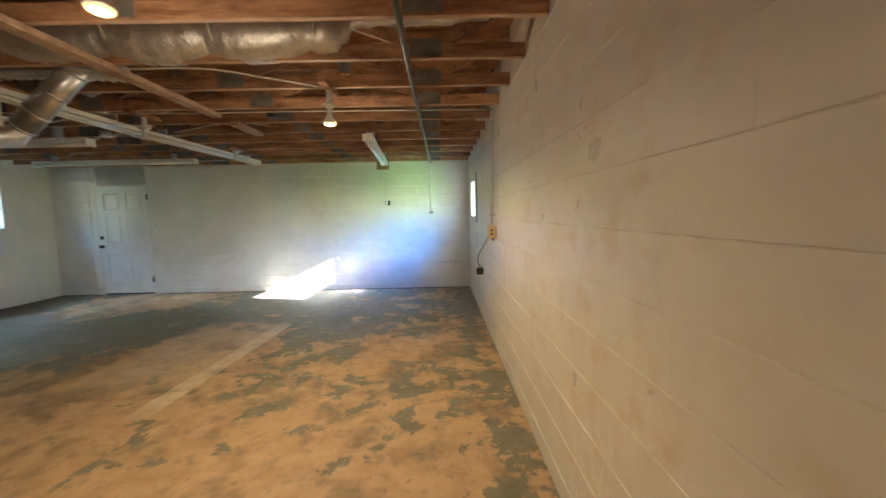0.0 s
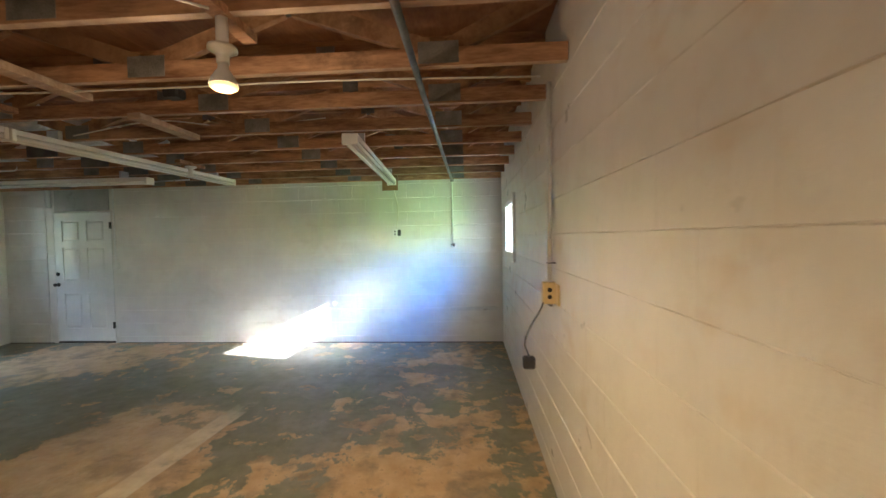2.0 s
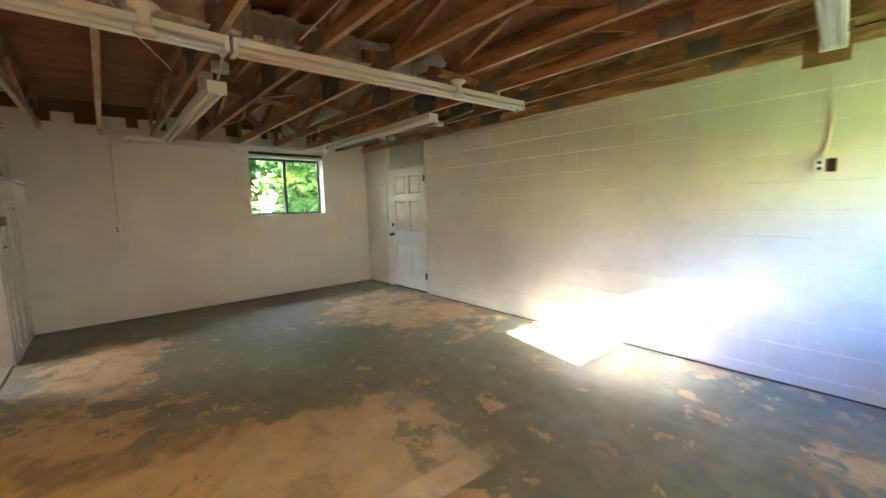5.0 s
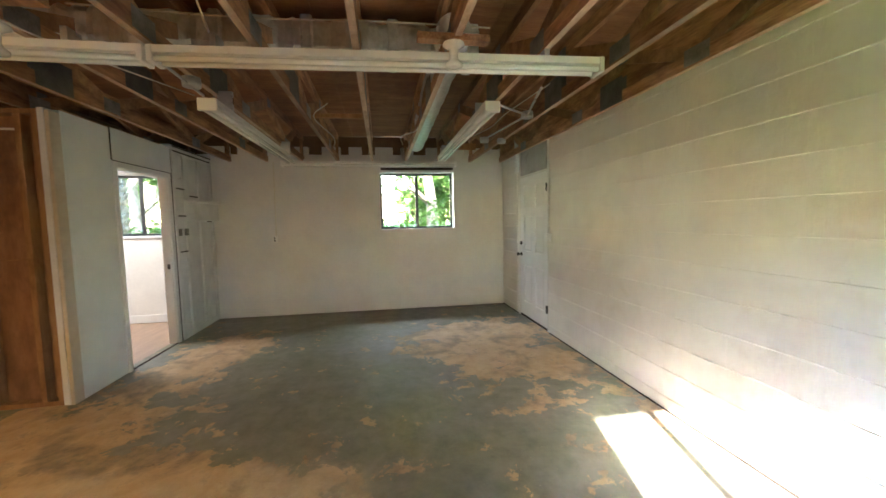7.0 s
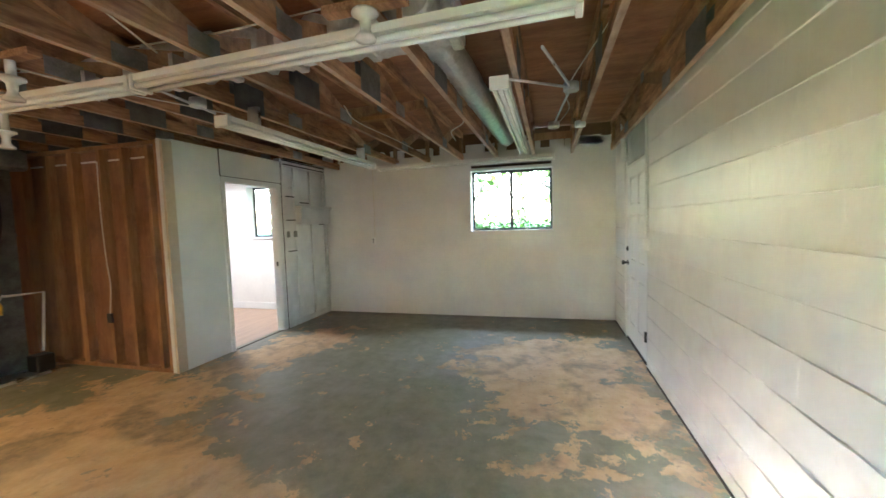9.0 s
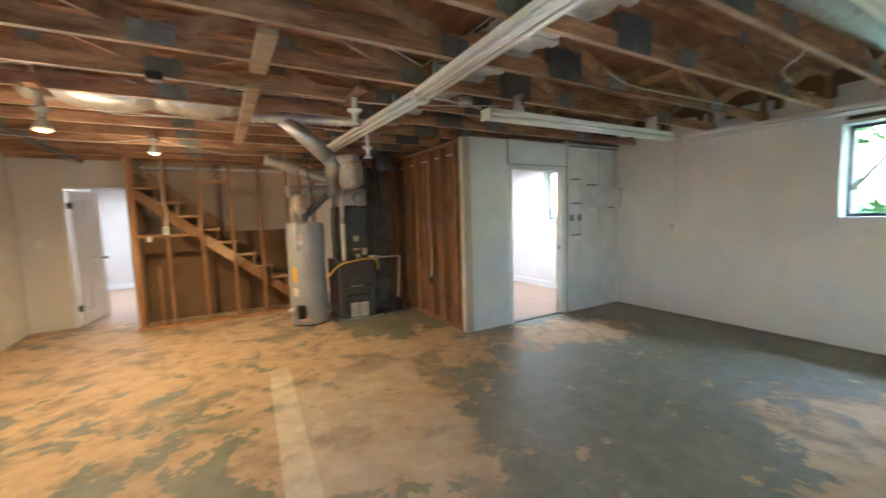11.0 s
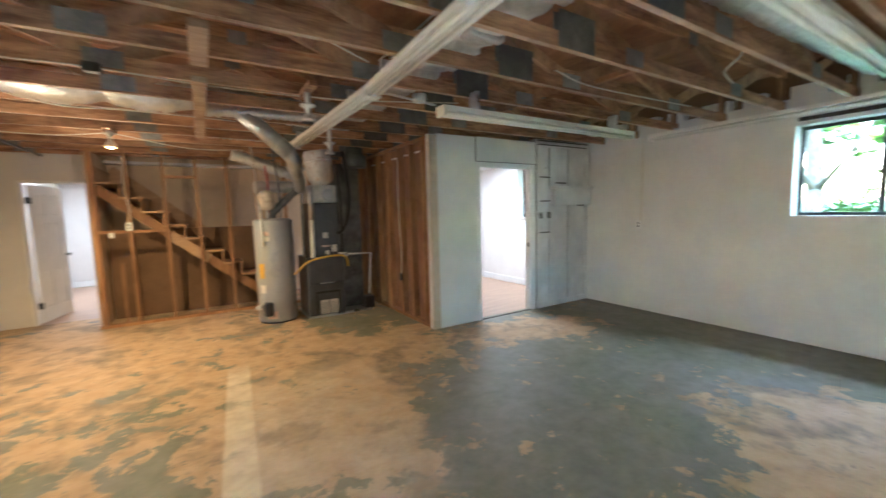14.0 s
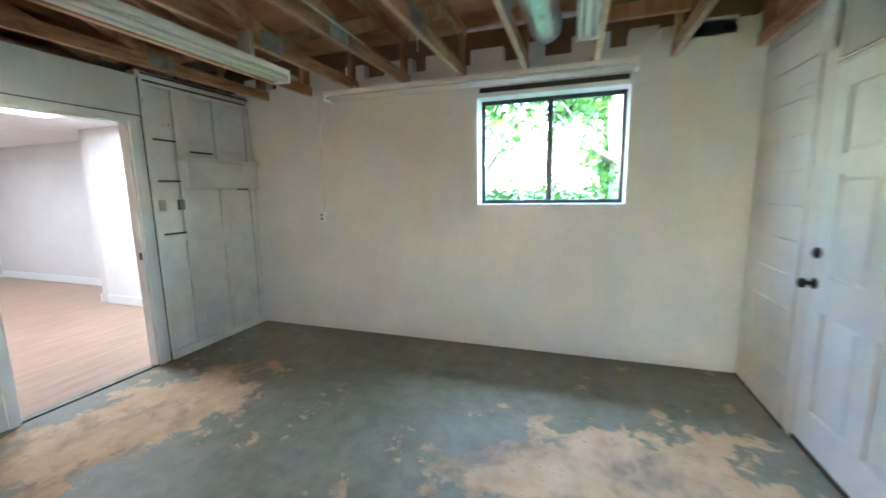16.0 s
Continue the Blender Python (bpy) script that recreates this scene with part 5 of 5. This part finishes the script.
for x in (-5.99, -6.16):
    outlet("old painted metal switch box on the patched wall", pose(x - 0.02, Y + 0.012, 1.36, 0, 0, 180), 0.05, 0.09, 0.03, PLATE, False)

# ---- rooms beyond ----
# the second and third panels are added out of view, with their lamps
for x, y in ((-6.1, 1.6), (-5.6, -1.5), (0.0, -2.4)):
    pl = thing("panel_light", "lit white ceiling panel light; the two southern ones are added", "ceiling light")
    boxes("diffuser", PANEL_GLOW, pl, (x - 0.28, x + 0.28, y - 0.56, y + 0.56, 2.285, 2.295))

# ---- outside ----
# plain unseen block for the upper storey, added to shade the western trees
upper = boxes("wall_upper_storey", PAINT_WALL, None, (XW - 0.2, XE + 0.2, -4.4, YN + 0.2, DECK + 0.21, 5.7))
upper["kind"] = "structure"
bm = bmesh.new()
xs = [-900, -120, -40, -20, -12, -7.6, 1.0, 1.05, 4, 12, 30, 120, 900]
ys = [-900, -120, -30, -8, 0, 4, 8, 14, 30, 120, 900]
hgt = lambda x, y: (1.0 if x > 1.01 else -0.3) + (0.02 * max(0, -x - 10) if x < 0 else 0) * (1 if x > -60 else 0)
grid = [[bm.verts.new((x, y, hgt(x, y))) for y in ys] for x in xs]
for a, c in zip(grid, grid[1:]):
    for k in range(len(ys) - 1):
        bm.faces.new((a[k], c[k], c[k + 1], a[k + 1]))
tagged(part("ground", bm, GRASS), "sunlit green lawn", kind="structure")


def leaves(name, centre, size, count, rng, leaf=0.16):
    verts, faces = [], []
    blobs = [(Vector(centre) + Vector((rng.uniform(-1, 1) * size[0], rng.uniform(-1, 1) * size[1], rng.uniform(-1, 1) * size[2])) * 0.7, rng.uniform(0.25, 0.5)) for _ in range(14)]
    for _ in range(count):
        c, s = blobs[rng.randrange(len(blobs))]
        d = Vector((rng.gauss(0, 1), rng.gauss(0, 1), rng.gauss(0, 1))).normalized() * (rng.random() ** 0.5)
        p = c + Vector((d.x * size[0], d.y * size[1], d.z * size[2])) * s
        u = Vector((rng.gauss(0, 1), rng.gauss(0, 1), rng.gauss(0, 0.6))).normalized()
        v = u.orthogonal().normalized()
        w = leaf * rng.uniform(0.6, 1.3)
        k = len(verts)
        verts += [p - u * w, p + v * w * 0.45, p + u * w, p - v * w * 0.45]
        faces.append((k, k + 1, k + 2, k + 3))
    me = bpy.data.meshes.new(name)
    me.from_pydata([tuple(q) for q in verts], [], faces)
    me.materials.append(LEAF)
    return new(name, me)


def tree(x, y, height, r, crown, seed, count=3000):
    rng = random.Random(seed)
    t = thing("tree", "broadleaf garden tree with pale bark", "tree", group="trees behind the house")
    pts = [(x + rng.uniform(-0.1, 0.1) * k, y + rng.uniform(-0.1, 0.1) * k, -0.3 + height * 0.75 * k / 5) for k in range(6)]
    tube("trunk", BARK, t, pts, r, 10, rings=[r * (1.25 - 0.13 * k) for k in range(6)])
    for k in range(5):
        p = Vector(pts[2 + k % 4])
        a = rng.uniform(0, 6.28)
        q = p + Vector((math.cos(a) * crown * 0.7, math.sin(a) * crown * 0.7, height * 0.22))
        tube("limb", BARK, t, [p, (p + q) / 2 + Vector((0, 0, -0.1)), q], 0.05, 6, rings=[r * 0.4, r * 0.28, r * 0.12])
    c = leaves("crown", (x, y, height * 0.72), (crown, crown, height * 0.36), count, rng, 0.17)
    c.parent = t


for i, (x, y, hh, r, cr) in enumerate(((-13, 4.2, 6.5, 0.16, 2.2), (-15, 7.4, 7.5, 0.2, 2.5), (-12, 9.6, 6, 0.14, 2.0), (-18, 1.0, 8, 0.2, 2.8), (-20, 11, 9, 0.25, 3.0), (-22, 5.5, 9, 0.25, 3.2),
                                      (-17, 14.5, 8, 0.2, 2.8), (-19, -4, 9, 0.24, 3.2), (-14, -1.6, 6.5, 0.16, 2.2), (-26, 9, 10, 0.3, 3.5), (-26, 0, 10, 0.3, 3.5))):
    tree(x, y, hh, r, cr, 40 + i)
for i, (x, y, sx, sz) in enumerate(((-14.5, 5.0, 1.8, 1.6), (-15, 8.8, 2.0, 1.7), (-15.5, 2.0, 1.8, 1.6), (-11.5, 6.6, 1.0, 0.8), (-12.5, 3.0, 1.2, 0.9), (-11.5, 8.6, 1.1, 0.9), (-12, -0.5, 1.3, 0.9), (-13.5, 11.5, 1.5, 1.1), (-16, 5.5, 1.8, 1.2), (-11.8, 1.3, 0.9, 0.9))):
    sh = leaves("shrub", (x, y, 0.6), (sx, sx, sz), 1800, random.Random(90 + i), 0.09)
    tagged(sh, "dense green garden shrub", "shrub", "shrubs behind the house")
for i, (x, y) in enumerate(((-25, 11), (-26, 17), (-24, -6), (-17.5, 12.5), (-16.5, 15.5))):
    far = leaves("far_trees", (x, y, 4.2), (2.2, 4.5, 4.6), 5000, random.Random(130 + i), 0.3)
    tagged(far, "far sunlit woods", kind="stuff")
palm = thing("palm_tree", "palm trunk with a criss-cross of cut leaf bases", "palm tree", (-9.3, 0.42, 0))
tube("trunk", BARK, palm, [(0, 0, -0.3), (0, 0, 1.5), (0, 0, 4.5)], 0.17, 14)
bm = bmesh.new()
for k in range(30):
    for j in range(8):
        a = 2 * math.pi * (j + 0.5 * (k % 2)) / 8
        d = Vector((math.cos(a), math.sin(a), 0))
        p = Vector((0, 0, 0.1 + k * 0.13)) + d * 0.16
        s = Vector((-d.y, d.x, 0))
        vs = [bm.verts.new(q) for q in (p - s * 0.065, p - Vector((0, 0, 0.1)), p + s * 0.065, p + Vector((0, 0, 0.09)) + d * 0.09, p + d * 0.07 - Vector((0, 0, 0.02)))]
        for f in ((0, 1, 4), (1, 2, 4), (2, 3, 4), (3, 0, 4)):
            bm.faces.new([vs[i] for i in f])
part("leaf_bases", bm, BARK, palm, "grey cut leaf bases")["kind"] = "stuff"

# ---- blocks of the walls ----
random.seed(21)
block_pieces(wall_north, PAINT_BLOCK, "y", YN, XW, XE, [(-6.36, -5.22, 0.0, 2.8), (-6.24, -5.28, 2.0, 2.8)], 0.10, (-1.075, -0.8785), 0.0032)
block_pieces(wall_east, PAINT_EAST, "x", XE, -0.4, YN, [WIN_E], 0.13, (1.235, 1.015), 0.0011)


def joint_ridges(parent, mat, axis, face, spans, z, depth):
    """A line of paint and squeezed mortar that stands out along a bed joint, uneven in height and depth."""
    bm = bmesh.new()
    for a0, a1 in spans:
        n = max(int((a1 - a0) / 0.07), 2)
        last = None
        for k in range(n + 1):
            u = a0 + (a1 - a0) * k / n
            d = max(random.gauss(depth, depth * 0.45), 0.0005)
            w = random.uniform(0.003, 0.006)
            dz = random.uniform(-0.001, 0.001)
            pts = [(u, face + 0.003, z + dz - w), (u, face - d, z + dz), (u, face + 0.003, z + dz + w)]
            ring = [bm.verts.new(p if axis == "y" else (p[1], p[0], p[2])) for p in pts]
            if last:
                for i in range(2):
                    bm.faces.new((last[i], ring[i], ring[i + 1], last[i + 1]))
            last = ring
    part("joint_ridge", bm, mat, parent)


for k in range(12):
    z = 0.10 + k * 0.2035
    joint_ridges(wall_north, PAINT_BLOCK, "y", YN, [(XW, -6.37), (-5.2, XE - 0.003)], z, 0.007)
    z = 0.13 + k * 0.2035
    joint_ridges(wall_east, PAINT_EAST, "x", XE, [(-0.39, WIN_E[0] - 0.02), (WIN_E[1] + 0.02, YN - 0.003)] if 1.34 < z < 1.94 else [(-0.39, YN - 0.003)], z, 0.0034)
